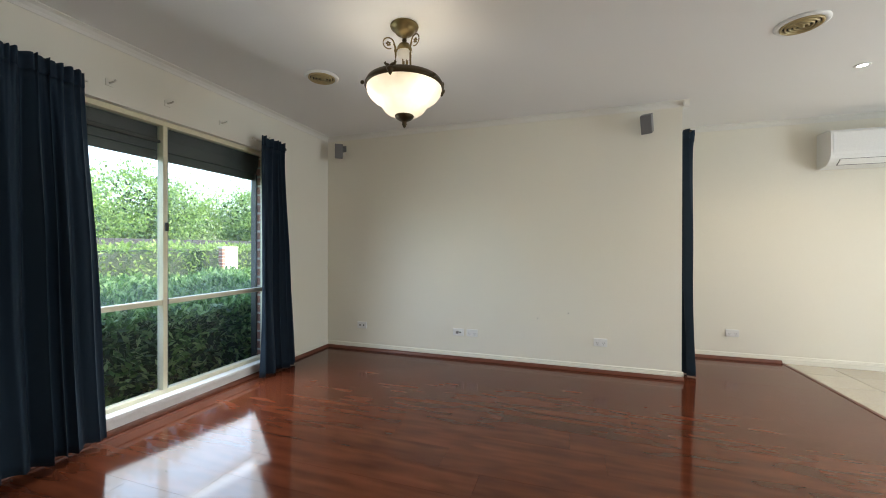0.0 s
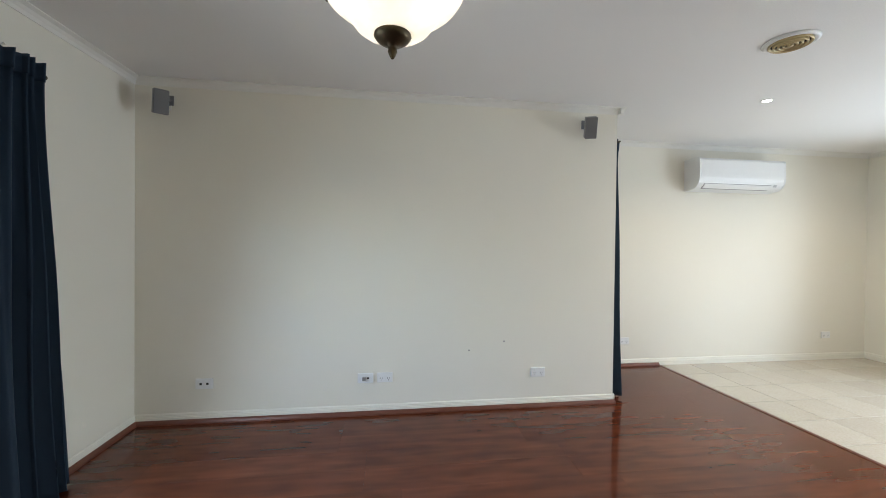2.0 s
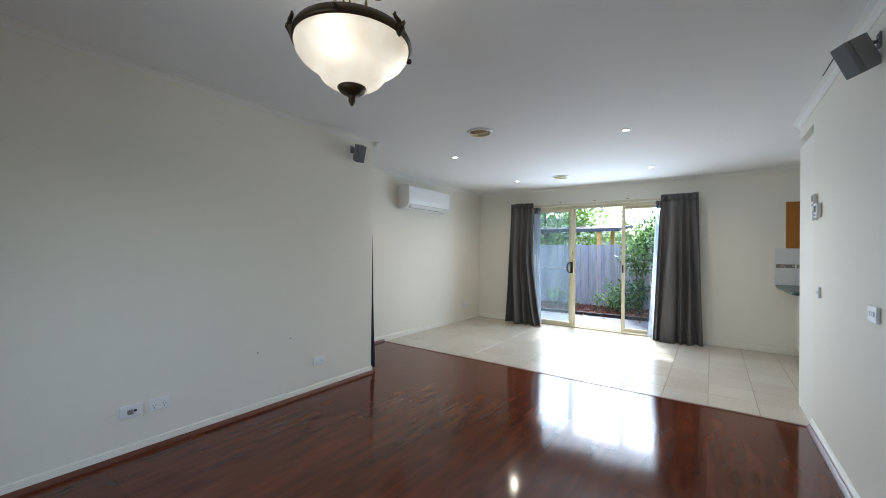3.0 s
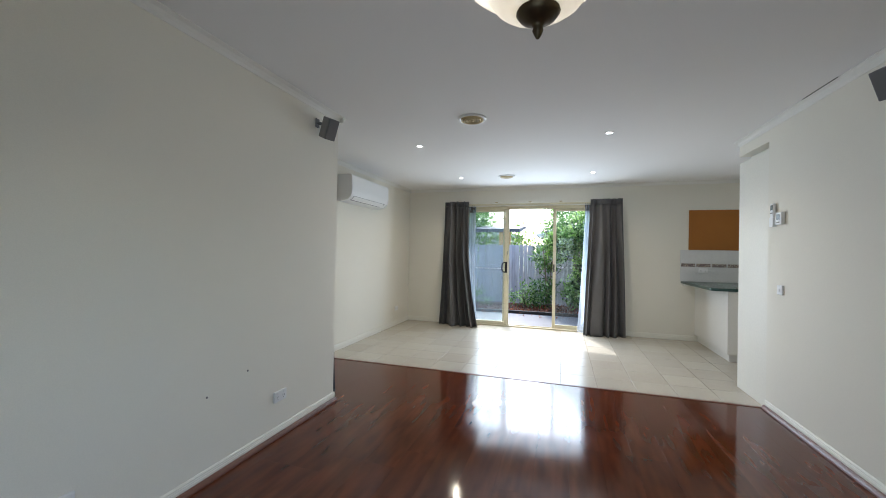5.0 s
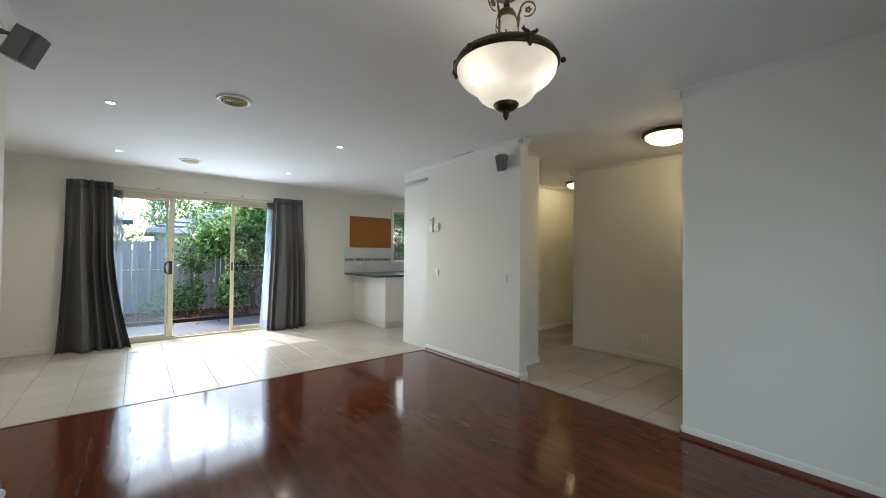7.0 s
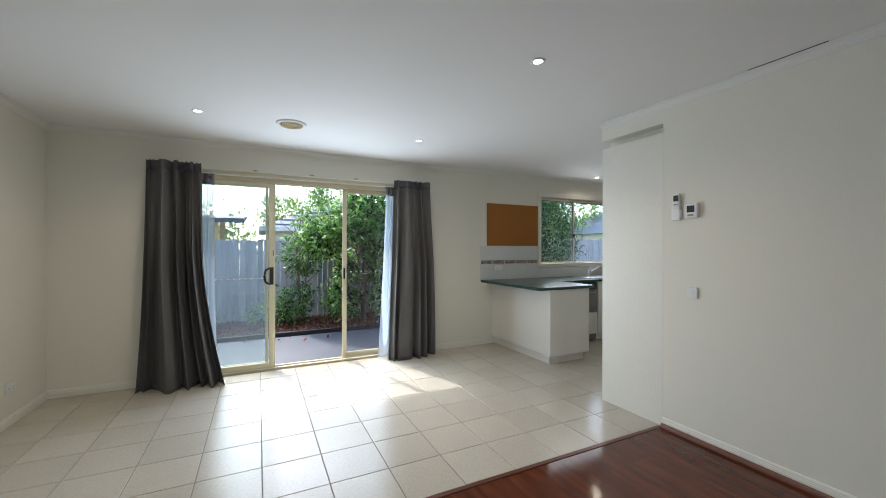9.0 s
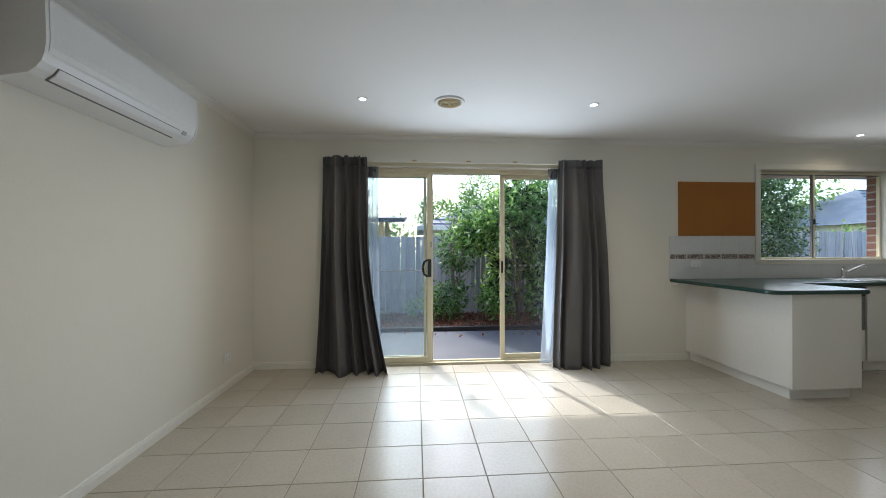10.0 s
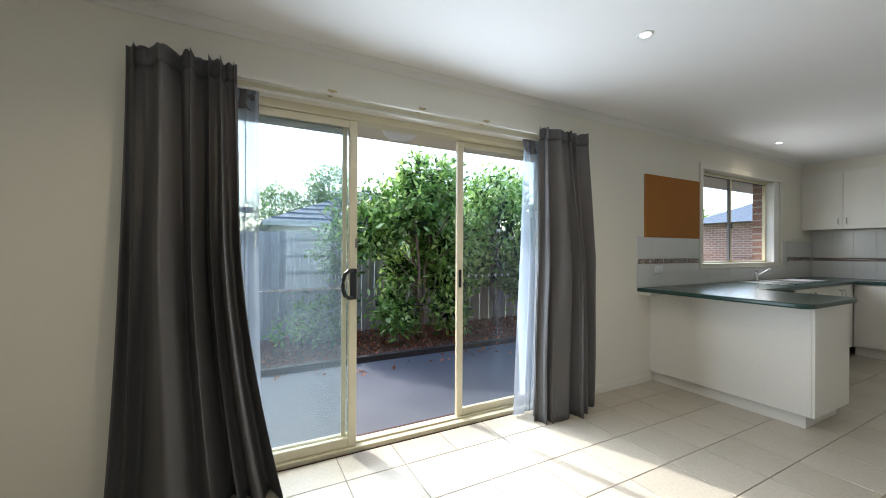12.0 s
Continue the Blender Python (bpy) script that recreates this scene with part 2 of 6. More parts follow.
def glass_material(name, haze=0.0, haze_colour=(0.6, 0.66, 0.72), gloss=1.0):
    def build(nt, b):
        nt.nodes.remove(b)
        out = nt.nodes["Material Output"]
        tp = nt.nodes.new("ShaderNodeBsdfTransparent")
        tp.inputs["Color"].default_value = (0.94, 0.965, 0.965, 1)
        gl = nt.nodes.new("ShaderNodeBsdfGlossy")
        gl.inputs["Roughness"].default_value = 0.01
        lw = nt.nodes.new("ShaderNodeLayerWeight")
        lw.inputs["Blend"].default_value = 0.5
        pw = nt.nodes.new("ShaderNodeMath")
        pw.operation = "POWER"
        pw.inputs[1].default_value = 4.5
        fr = nt.nodes.new("ShaderNodeMath")
        fr.operation = "MULTIPLY_ADD"
        fr.inputs[1].default_value, fr.inputs[2].default_value = 0.5, 0.02
        nt.links.new(lw.outputs["Facing"], pw.inputs[0])
        nt.links.new(pw.outputs[0], fr.inputs[0])
        mx = nt.nodes.new("ShaderNodeMixShader")
        nt.links.new(fr.outputs[0], mx.inputs[0])
        nt.links.new(tp.outputs[0], mx.inputs[1])
        nt.links.new(gl.outputs[0], mx.inputs[2])
        last = mx.outputs[0]
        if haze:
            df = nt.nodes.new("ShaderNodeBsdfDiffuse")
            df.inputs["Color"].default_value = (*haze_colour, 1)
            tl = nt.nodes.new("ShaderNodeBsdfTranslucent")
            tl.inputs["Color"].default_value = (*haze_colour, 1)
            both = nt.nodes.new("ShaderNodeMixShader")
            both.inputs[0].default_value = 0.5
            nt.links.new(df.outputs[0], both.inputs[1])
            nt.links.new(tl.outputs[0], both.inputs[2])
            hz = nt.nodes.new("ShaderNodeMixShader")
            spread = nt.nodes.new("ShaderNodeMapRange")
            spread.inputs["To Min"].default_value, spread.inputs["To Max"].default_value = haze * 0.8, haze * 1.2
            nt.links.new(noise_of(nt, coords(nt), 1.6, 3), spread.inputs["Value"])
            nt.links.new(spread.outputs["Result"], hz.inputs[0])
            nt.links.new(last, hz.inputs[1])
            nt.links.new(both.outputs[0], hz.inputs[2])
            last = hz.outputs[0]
        nt.links.new(last, out.inputs["Surface"])
    return material(name, build)


M_GLASS = glass_material("window_glass", 0.006)
M_HAZE_GLASS = glass_material("dusty_glass", 0.02, (0.45, 0.53, 0.62))
# the pale haze paints a veil of reflected light on the upper front panes
M_FRONT_HAZE = glass_material("glass_with_painted_veil", 0.05, (0.7, 0.78, 0.85))
M_SCREEN = glass_material("insect_screen", 0.075, (0.34, 0.43, 0.52))


def glow(name, colour, strength):
    def build(nt, b):
        b.inputs["Base Color"].default_value = (*colour, 1)
        b.inputs["Emission Color"].default_value = (*colour, 1)
        b.inputs["Emission Strength"].default_value = strength
    return material(name, build)


M_BULB = glow("lit_bulb", (1.0, 0.93, 0.8), 6.0)
M_DOWNLIGHT = glow("lit_downlight", (1.0, 0.96, 0.9), 2.5)


def build_alabaster(nt, b):
    vec = coords(nt)
    cloud = ramp(nt, noise_of(nt, vec, 9, 5), [(0.3, (0.84, 0.80, 0.72)), (0.7, (0.93, 0.91, 0.87))])
    nt.links.new(cloud, b.inputs["Base Color"])
    b.inputs["Roughness"].default_value = 0.28
    nt.links.new(cloud, b.inputs["Emission Color"])
    b.inputs["Emission Strength"].default_value = 0.02
    tr = nt.nodes.new("ShaderNodeBsdfTranslucent")
    nt.links.new(cloud, tr.inputs["Color"])
    mx = nt.nodes.new("ShaderNodeMixShader")
    mx.inputs[0].default_value = 0.72
    nt.links.new(b.outputs[0], mx.inputs[1])
    nt.links.new(tr.outputs[0], mx.inputs[2])
    nt.links.new(mx.outputs[0], nt.nodes["Material Output"].inputs["Surface"])


M_BOWL = material("alabaster_glass", build_alabaster)


def build_paling(nt, b):
    rnd = nt.nodes.new("ShaderNodeObjectInfo").outputs["Random"]
    vec = coords(nt, (14, 14, 1.2))
    grain = ramp(nt, noise_of(nt, vec, 2.2, 6), [(0.25, (0.32, 0.29, 0.285)), (0.5, (0.46, 0.435, 0.44)), (0.8, (0.57, 0.55, 0.56))])
    tone = ramp(nt, rnd, [(0.0, (0.82, 0.82, 0.84)), (1.0, (1.12, 1.1, 1.08))])
    nt.links.new(mixed(nt, 1.0, grain, tone, "MULTIPLY"), b.inputs["Base Color"])
    b.inputs["Roughness"].default_value = 0.9
    bump(nt, b, noise_of(nt, vec, 5, 4), 0.4, 0.01)


M_PALING = material("weathered_grey_paling", build_paling)


def brick_material(name, axis_u):
    def build(nt, b):
        geo = nt.nodes.new("ShaderNodeNewGeometry")
        sep = nt.nodes.new("ShaderNodeSeparateXYZ")
        comb = nt.nodes.new("ShaderNodeCombineXYZ")
        nt.links.new(geo.outputs["Position"], sep.inputs[0])
        nt.links.new(sep.outputs[axis_u], comb.inputs["X"])
        nt.links.new(sep.outputs["Z"], comb.inputs["Y"])
        br = node(nt, "ShaderNodeTexBrick", Scale=1.0)
        br.inputs["Color1"].default_value = (0.30, 0.135, 0.095, 1)
        br.inputs["Color2"].default_value = (0.23, 0.10, 0.075, 1)
        br.inputs["Mortar"].default_value = (0.42, 0.38, 0.33, 1)
        br.inputs["Mortar Size"].default_value = 0.01
        br.inputs["Brick Width"].default_value = 0.24
        br.inputs["Row Height"].default_value = 0.086
        nt.links.new(comb.outputs[0], br.inputs["Vector"])
        fine = ramp(nt, noise_of(nt, coords(nt), 30, 4), [(0.3, (0.75, 0.75, 0.75)), (0.7, (1.15, 1.15, 1.15))])
        nt.links.new(mixed(nt, 1.0, br.outputs["Color"], fine, "MULTIPLY"), b.inputs["Base Color"])
        b.inputs["Roughness"].default_value = 0.9
        inv = nt.nodes.new("ShaderNodeMath")
        inv.operation = "SUBTRACT"
        inv.inputs[0].default_value = 1.0
        nt.links.new(br.outputs["Fac"], inv.inputs[1])
        bump(nt, b, inv.outputs[0], 0.6, 0.01)
    return material(name, build)


M_BRICK_X = brick_material("red_brick_along_x", "X")
M_BRICK_Y = brick_material("red_brick_along_y", "Y")


def leaf_material(name, dark, mid, light, rough=0.27, gloss=0.5):
    def build(nt, b):
        rnd = nt.nodes.new("ShaderNodeNewGeometry").outputs["Random Per Island"]
        col = ramp(nt, rnd, [(0.0, dark), (0.55, mid), (1.0, light)])
        broad = ramp(nt, noise_of(nt, coords(nt), 1.6, 3), [(0.3, (0.75, 0.8, 0.8)), (0.7, (1.15, 1.12, 1.0))])
        col = mixed(nt, 1.0, col, broad, "MULTIPLY")
        nt.links.new(col, b.inputs["Base Color"])
        b.inputs["Roughness"].default_value = rough
        b.inputs["Specular IOR Level"].default_value = gloss
        tr = nt.nodes.new("ShaderNodeBsdfTranslucent")
        nt.links.new(col, tr.inputs["Color"])
        mx = nt.nodes.new("ShaderNodeMixShader")
        mx.inputs[0].default_value = 0.5
        nt.links.new(b.outputs[0], mx.inputs[1])
        nt.links.new(tr.outputs[0], mx.inputs[2])
        nt.links.new(mx.outputs[0], nt.nodes["Material Output"].inputs["Surface"])
    return material(name, build)


M_LEAF_CAMELLIA = leaf_material("glossy_camellia_leaf", (0.045, 0.12, 0.026), (0.27, 0.47, 0.1), (0.62, 0.75, 0.36), 0.28, 0.5)
M_LEAF_HEDGE = leaf_material("dark_hedge_leaf", (0.035, 0.09, 0.026), (0.12, 0.24, 0.065), (0.36, 0.5, 0.22), 0.35, 0.35)
M_LEAF_DARK = leaf_material("dark_camellia_leaf", (0.04, 0.10, 0.032), (0.10, 0.20, 0.065), (0.30, 0.42, 0.18), 0.3, 0.45)
M_LEAF_LIGHT = leaf_material("bright_hedge_leaf", (0.12, 0.21, 0.05), (0.23, 0.35, 0.085), (0.35, 0.46, 0.13), 0.45, 0.3)
M_LEAF_TREE = leaf_material("tree_leaf", (0.085, 0.17, 0.042), (0.18, 0.31, 0.075), (0.30, 0.44, 0.12), 0.45, 0.3)
# shade inside crowns and hedges, put into a darker leaf colour
M_LEAF_SHADE = leaf_material("inner_leaf_with_painted_shade", (0.02, 0.045, 0.016), (0.035, 0.07, 0.024), (0.05, 0.09, 0.032))
M_MULCH = leaf_material("red_bark_mulch", (0.13, 0.036, 0.02), (0.3, 0.095, 0.05), (0.5, 0.24, 0.15))


# ---- mesh helpers ----
def part(name, bm, mat, parent=None, label="", smooth=False, at=None):
    me = bpy.data.meshes.new(name)
    bmesh.ops.recalc_face_normals(bm, faces=bm.faces)
    bm.to_mesh(me)
    bm.free()
    me.materials.append(mat)
    if smooth:
        me.shade_smooth()
    ob = new(name, me)
    if parent is not None:
        ob.parent = parent
    if at is not None:
        ob.matrix_basis = at
    if label:
        ob["label"] = label
    return ob


def thing(name, label, category, at=None, group="", kind=""):
    ob = new(name)
    ob.empty_display_size = 0.05
    if at is not None:
        ob.matrix_basis = at
    return tagged(ob, label, category, group, kind)


def add_box(bm, lo, hi, bevel=0.0, segments=2):
    x0, y0, z0 = lo
    x1, y1, z1 = hi
    v = [bm.verts.new(p) for p in ((x0, y0, z0), (x1, y0, z0), (x1, y1, z0), (x0, y1, z0), (x0, y0, z1), (x1, y0, z1), (x1, y1, z1), (x0, y1, z1))]
    f = [bm.faces.new([v[i] for i in q]) for q in ((0, 3, 2, 1), (4, 5, 6, 7), (0, 1, 5, 4), (1, 2, 6, 5), (2, 3, 7, 6), (3, 0, 4, 7))]
    if bevel:
        edges = list({e for face in f for e in face.edges})
        bmesh.ops.bevel(bm, geom=edges, offset=bevel, segments=segments, affect="EDGES", profile=0.5)
    return bm


def box(lo, hi, bevel=0.0, segments=2):
    return add_box(bmesh.new(), lo, hi, bevel, segments)


def lathe(profile, steps=32, bm=None, centre=(0, 0, 0)):
    """A surface turned about z from (radius, height) pairs."""
    bm = bm or bmesh.new()
    rings = []
    for r, z in profile:
        if r < 1e-5:
            rings.append([bm.verts.new((centre[0], centre[1], centre[2] + z))])
        else:
            rings.append([bm.verts.new((centre[0] + r * math.cos(2 * math.pi * i / steps), centre[1] + r * math.sin(2 * math.pi * i / steps), centre[2] + z)) for i in range(steps)])
    for a, b in zip(rings, rings[1:]):
        for i in range(steps):
            j = (i + 1) % steps
            if len(a) == 1 and len(b) == 1:
                continue
            if len(a) == 1:
                bm.faces.new((a[0], b[i], b[j]))
            elif len(b) == 1:
                bm.faces.new((a[i], a[j], b[0]))
            else:
                bm.faces.new((a[i], a[j], b[j], b[i]))
    return bm


def tube(points, radius, sides=8, bm=None, taper=None):
    """A round rod along points; radius may run to taper at its end."""
    bm = bm or bmesh.new()
    pts = [Vector(p) for p in points]
    rings = []
    for i, p in enumerate(pts):
        d = (pts[min(i + 1, len(pts) - 1)] - pts[max(i - 1, 0)]).normalized()
        side = d.cross(Vector((0, 0, 1)))
        if side.length < 0.05:
            side = d.cross(Vector((1, 0, 0)))
        side.normalize()
        up = side.cross(d).normalized()
        r = radius if taper is None else radius + (taper - radius) * i / (len(pts) - 1)
        rings.append([bm.verts.new(p + r * (math.cos(2 * math.pi * k / sides) * side + math.sin(2 * math.pi * k / sides) * up)) for k in range(sides)])
    for a, b in zip(rings, rings[1:]):
        for k in range(sides):
            bm.faces.new((a[k], a[(k + 1) % sides], b[(k + 1) % sides], b[k]))
    bm.faces.new(rings[0])
    bm.faces.new(list(reversed(rings[-1])))
    return bm


def wall(name, axis, face, thick, u0, u1, z0, z1, mat, holes=(), label=""):
    """A wall whose faces lie at face and face + thick on the axis, with real openings (u0, u1, z0, z1)."""
    us = sorted({u0, u1, *(h[0] for h in holes), *(h[1] for h in holes)})
    zs = sorted({z0, z1, *(h[2] for h in holes), *(h[3] for h in holes)})
    solid = {}
    for i in range(len(us) - 1):
        for j in range(len(zs) - 1):
            u, z = (us[i] + us[i + 1]) / 2, (zs[j] + zs[j + 1]) / 2
            solid[i, j] = not any(h[0] < u < h[1] and h[2] < z < h[3] for h in holes)
    bm = bmesh.new()
    made = {}

    def v(u, z, side):
        key = (u, z, side)
        if key not in made:
            d = face + thick * side
            made[key] = bm.verts.new((d, u, z) if axis == "x" else (u, d, z))
        return made[key]

    for (i, j), s in solid.items():
        if not s:
            continue
        a, b, c, d = us[i], us[i + 1], zs[j], zs[j + 1]
        for side in (0, 1):
            bm.faces.new((v(a, c, side), v(b, c, side), v(b, d, side), v(a, d, side)))
        for di, dj, p, q in ((-1, 0, (a, c), (a, d)), (1, 0, (b, c), (b, d)), (0, -1, (a, c), (b, c)), (0, 1, (a, d), (b, d))):
            if not solid.get((i + di, j + dj), False):
                bm.faces.new((v(*p, 0), v(*q, 0), v(*q, 1), v(*p, 1)))
    return tagged(part(name, bm, mat), label or "smooth cream painted plaster wall", "wall", kind="structure")


def prism(profile, axis, a, b, bm=None):
    """A closed profile drawn out along an axis from a to b. x: profile is (y, z); y: profile is (x, z)."""
    bm = bm or bmesh.new()
    def at(p, d):
        return (d, p[0], p[1]) if axis == "x" else (p[0], d, p[1])
    r0, r1 = [bm.verts.new(at(p, a)) for p in profile], [bm.verts.new(at(p, b)) for p in profile]
    n = len(profile)
    for i in range(n):
        bm.faces.new((r0[i], r0[(i + 1) % n], r1[(i + 1) % n], r1[i]))
    bm.faces.new(list(reversed(r0)))
    bm.faces.new(r1)
    return bm


# ---- plan ----
WEST, EAST = -2.5, 4.822
NORTH, NORTH2, SOUTH = 3.56, 4.434, 0.066
PART_END, WOOD_END = 1.07, 2.146
HALL_W, HALL_E, HALL_BACK = -0.84, 0.60, -1.68
KITCHEN_S = -3.75
CEIL = CEIL_HEIGHT

# ---- large structure ----
ground = tagged(part("ground", box((-300, -300, -0.6), (300, 300, -0.16)), M_GROUND), "rough green lawn and earth around the house", "ground", kind="structure")
tagged(part("floor", box((-3.0, -5.2, -0.14), (5.06, 4.6, -0.012)), M_UNDERLAY), "dark sub-floor under boards and tiles", "floor", kind="structure")
bmc = box((-3.0, -5.2, CEIL), (5.06, 4.6, CEIL + 0.16))
tagged(part("ceiling", bmc, M_CEIL), "flat white painted plaster ceiling", "ceiling", kind="structure")

wall("wall_west", "x", WEST, -0.13, -1.9, NORTH + 0.1, -0.012, CEIL, M_WALL, [(0.78, 2.69, 0.1, 2.02)])
wall("wall_west_brick", "x", WEST - 0.13, -0.11, -5.2, 4.6, -0.16, CEIL, M_BRICK_Y, [(0.78, 2.69, 0.06, 2.06)], "red brick outer skin of the house")
wall("wall_north", "y", NORTH, 0.874, WEST, PART_END, -0.012, CEIL, M_WALL)
wall("wall_north_dining", "y", NORTH2, 0.12, PART_END, EAST, -0.012, CEIL, M_WALL)
wall("wall_east", "x", EAST, 0.12, KITCHEN_S, NORTH2 + 0.12, -0.012, CEIL, M_WALL, [(1.03, 3.43, -0.012, 2.075), (-2.80, -1.06, 1.09, 2.11)])
wall("wall_east_brick", "x", EAST + 0.12, 0.11, -5.2, 4.6, -0.16, CEIL, M_BRICK_Y, [(1.03, 3.43, -0.16, 2.1), (-2.66, -1.06, 1.06, 2.13)], "red brick outer skin of the house")
wall("wall_south_living", "y", SOUTH, -0.116, HALL_E, WOOD_END, -0.012, CEIL, M_WALL)
wall("wall_south_front", "y", SOUTH, -0.116, WEST, HALL_W, -0.012, CEIL, M_WALL)
wall("wall_hall_stub", "x", 0.89, 0.12, -0.62, -0.05, -0.012, CEIL, M_WALL)
wall("wall_hall_stub_return", "y", -0.62, 0.12, 1.01, 2.02, -0.012, CEIL, M_WALL)
wall("wall_hall_back", "y", HALL_BACK, -0.12, WEST, 1.1, -0.012, CEIL, M_WALL)
wall("wall_corridor_west", "x", 1.1, -0.12, -4.6, HALL_BACK - 0.12, -0.012, CEIL, M_WALL)
wall("wall_corridor_east", "x", 2.02, 0.13, -4.6, -0.05, -0.012, CEIL, M_WALL)
wall("wall_corridor_end", "y", -4.6, -0.12, 0.98, 2.15, -0.012, CEIL, M_WALL)
wall("wall_kitchen_south", "y", KITCHEN_S, -0.12, 2.15, EAST + 0.12, -0.012, CEIL, M_WALL)
wall("wall_pantry_head", "y", SOUTH, -0.116, WOOD_END, 2.70, 2.255, CEIL, M_WALL)
wall("wall_pantry_gap", "y", -0.03, -0.02, WOOD_END, 2.70, 2.186, 2.255, M_WALL)

# coved cornice
COVE = [(0.0, 0.0), (0.0, -0.048), (0.005, -0.048), (0.012, -0.03), (0.026, -0.014), (0.048, -0.005), (0.048, 0.0)]


def cornice(axis, face, side, a, b):
    prof = [(face + side * p, CEIL + q) for p, q in COVE]
    tagged(part("trim", prism(prof, axis, a, b), M_CORNICE), "cream coved plaster cornice between wall and ceiling", "cornice", kind="structure")


cornice("x", NORTH, -1, WEST, PART_END + 0.05)
cornice("y", WEST, 1, SOUTH, NORTH)
cornice("y", PART_END, 1, NORTH - 0.05, NORTH2)
cornice("x", NORTH2, -1, PART_END, EAST)
cornice("y", EAST, -1, KITCHEN_S, NORTH2)
cornice("x", SOUTH, 1, HALL_E - 0.05, 2.70)
cornice("x", SOUTH, 1, WEST, HALL_W + 0.05)
cornice("y", HALL_E, -1, -0.05, SOUTH + 0.05)
cornice("y", HALL_W, 1, -0.05, SOUTH + 0.05)
cornice("x", HALL_BACK, 1, WEST, 1.15)
cornice("y", 0.89, -1, -0.62, -0.05)
cornice("x", KITCHEN_S, 1, 2.15, EAST)
cornice("y", 2.02, -1, -4.6, -0.62)

# skirting boards with a moulded top, and the brown scotia on the laminate
SKIRT = [(0.0, 0.0), (0.012, 0.0), (0.012, 0.044), (0.009, 0.047), (0.011, 0.052), (0.008, 0.057), (0.009, 0.062), (0.005, 0.07), (0.0, 0.072)]
SCOTIA = [(0.0125, 0.0), (0.033, 0.0), (0.032, 0.009), (0.025, 0.021), (0.016, 0.03), (0.0125, 0.03)]


def skirting(axis, face, side, a, b, scotia=False):
    tagged(part("baseboard", prism([(face + side * p, q) for p, q in SKIRT], axis, a, b), M_TRIM), "low cream skirting board with a moulded top", "skirting", kind="structure")
    if scotia:
        tagged(part("trim", prism([(face + side * p, q) for p, q in SCOTIA], axis, a, b), M_SCOTIA), "red-brown scotia moulding along the laminate floor", "moulding", kind="structure")


skirting("x", NORTH, -1, WEST, PART_END + 0.012, True)
skirting("y", WEST, 1, SOUTH, NORTH, True)
skirting("y", PART_END, 1, NORTH - 0.012, NORTH2, False)
skirting("x", NORTH2, -1, PART_END, WOOD_END, True)
skirting("x", NORTH2, -1, WOOD_END, EAST)
skirting("y", EAST, -1, 3.43, NORTH2)
skirting("y", EAST, -1, -0.189, 1.03)
skirting("x", SOUTH, 1, HALL_E - 0.012, WOOD_END, True)
skirting("x", SOUTH, 1, WEST, HALL_W + 0.012, True)
skirting("y", HALL_E, -1, -0.05, SOUTH + 0.012)
skirting("y", HALL_W, 1, -0.05, SOUTH + 0.012)
skirting("x", HALL_BACK, 1, WEST, 1.1)
skirting("y", 0.89, -1, -0.632, -0.05)
skirting("y", 2.02, -1, -4.6, -0.62)
tagged(part("trim", box((WOOD_END - 0.006, SOUTH + 0.02, -0.01), (WOOD_END + 0.024, NORTH2 - 0.015, 0.004), 0.002), M_SCOTIA), "thin brown strip between laminate and tiles", "threshold", kind="structure")
tagged(part("trim", box((HALL_W + 0.014, SOUTH - 0.028, -0.01), (HALL_E - 0.014, SOUTH + 0.002, 0.004), 0.002), M_SCOTIA), "thin brown strip between laminate and hall tiles", "threshold", kind="structure")
tagged(part("trim", box((1.22, SOUTH + 0.048, CEIL - 0.003), (1.58, SOUTH + 0.053, CEIL + 0.002)), M_DARKHOLE), "narrow dark crack where cornice meets ceiling", "crack", kind="structure")

# ---- front window ----
def bars(parent, mat, items):
    for name, lo, hi in items:
        part(name, box(lo, hi, 0.003, 1), mat, parent)


front = thing("window_1", "large cream aluminium window in four panes, closed", "window", kind="structure")
FX = WEST - 0.075
bars(front, M_FRAME, [
    ("window_frame", (FX - 0.03, 0.78, 1.985), (FX + 0.03, 2.69, 2.02)),
    ("window_frame", (FX - 0.03, 0.78, 0.1), (FX + 0.03, 2.69, 0.14)),
    ("window_frame", (FX - 0.03, 0.78, 0.14), (FX + 0.03, 0.815, 1.985)),
    ("window_frame", (FX - 0.03, 2.655, 0.14), (FX + 0.03, 2.69, 1.985)),
    ("mullion", (FX - 0.025, 1.712, 0.14), (FX + 0.035, 1.744, 1.985)),
    ("transom", (FX - 0.026, 0.815, 0.735), (FX + 0.028, 1.712, 0.77)),
    ("transom", (FX - 0.026, 1.758, 0.735), (FX + 0.028, 2.655, 0.77)),
])
part("sash_rail", box((FX - 0.02, 0.815, 1.865), (FX + 0.012, 1.712, 1.885), 0.003, 1), M_SHUTTER, front, "dark upper rail of the sliding sash")
# solid dark strip stands in for the shaded gap beside the mullion
part("sash_gap", box((FX - 0.025, 1.7445, 0.14), (FX + 0.022, 1.758, 1.985), 0.002, 1), M_SHUTTER, front, "dark strip in place of the gap beside the sliding sash")
part("latch", box((FX + 0.035, 1.722, 1.25), (FX + 0.05, 1.742, 1.31), 0.003), M_BLACK, front, "small black sash latch")
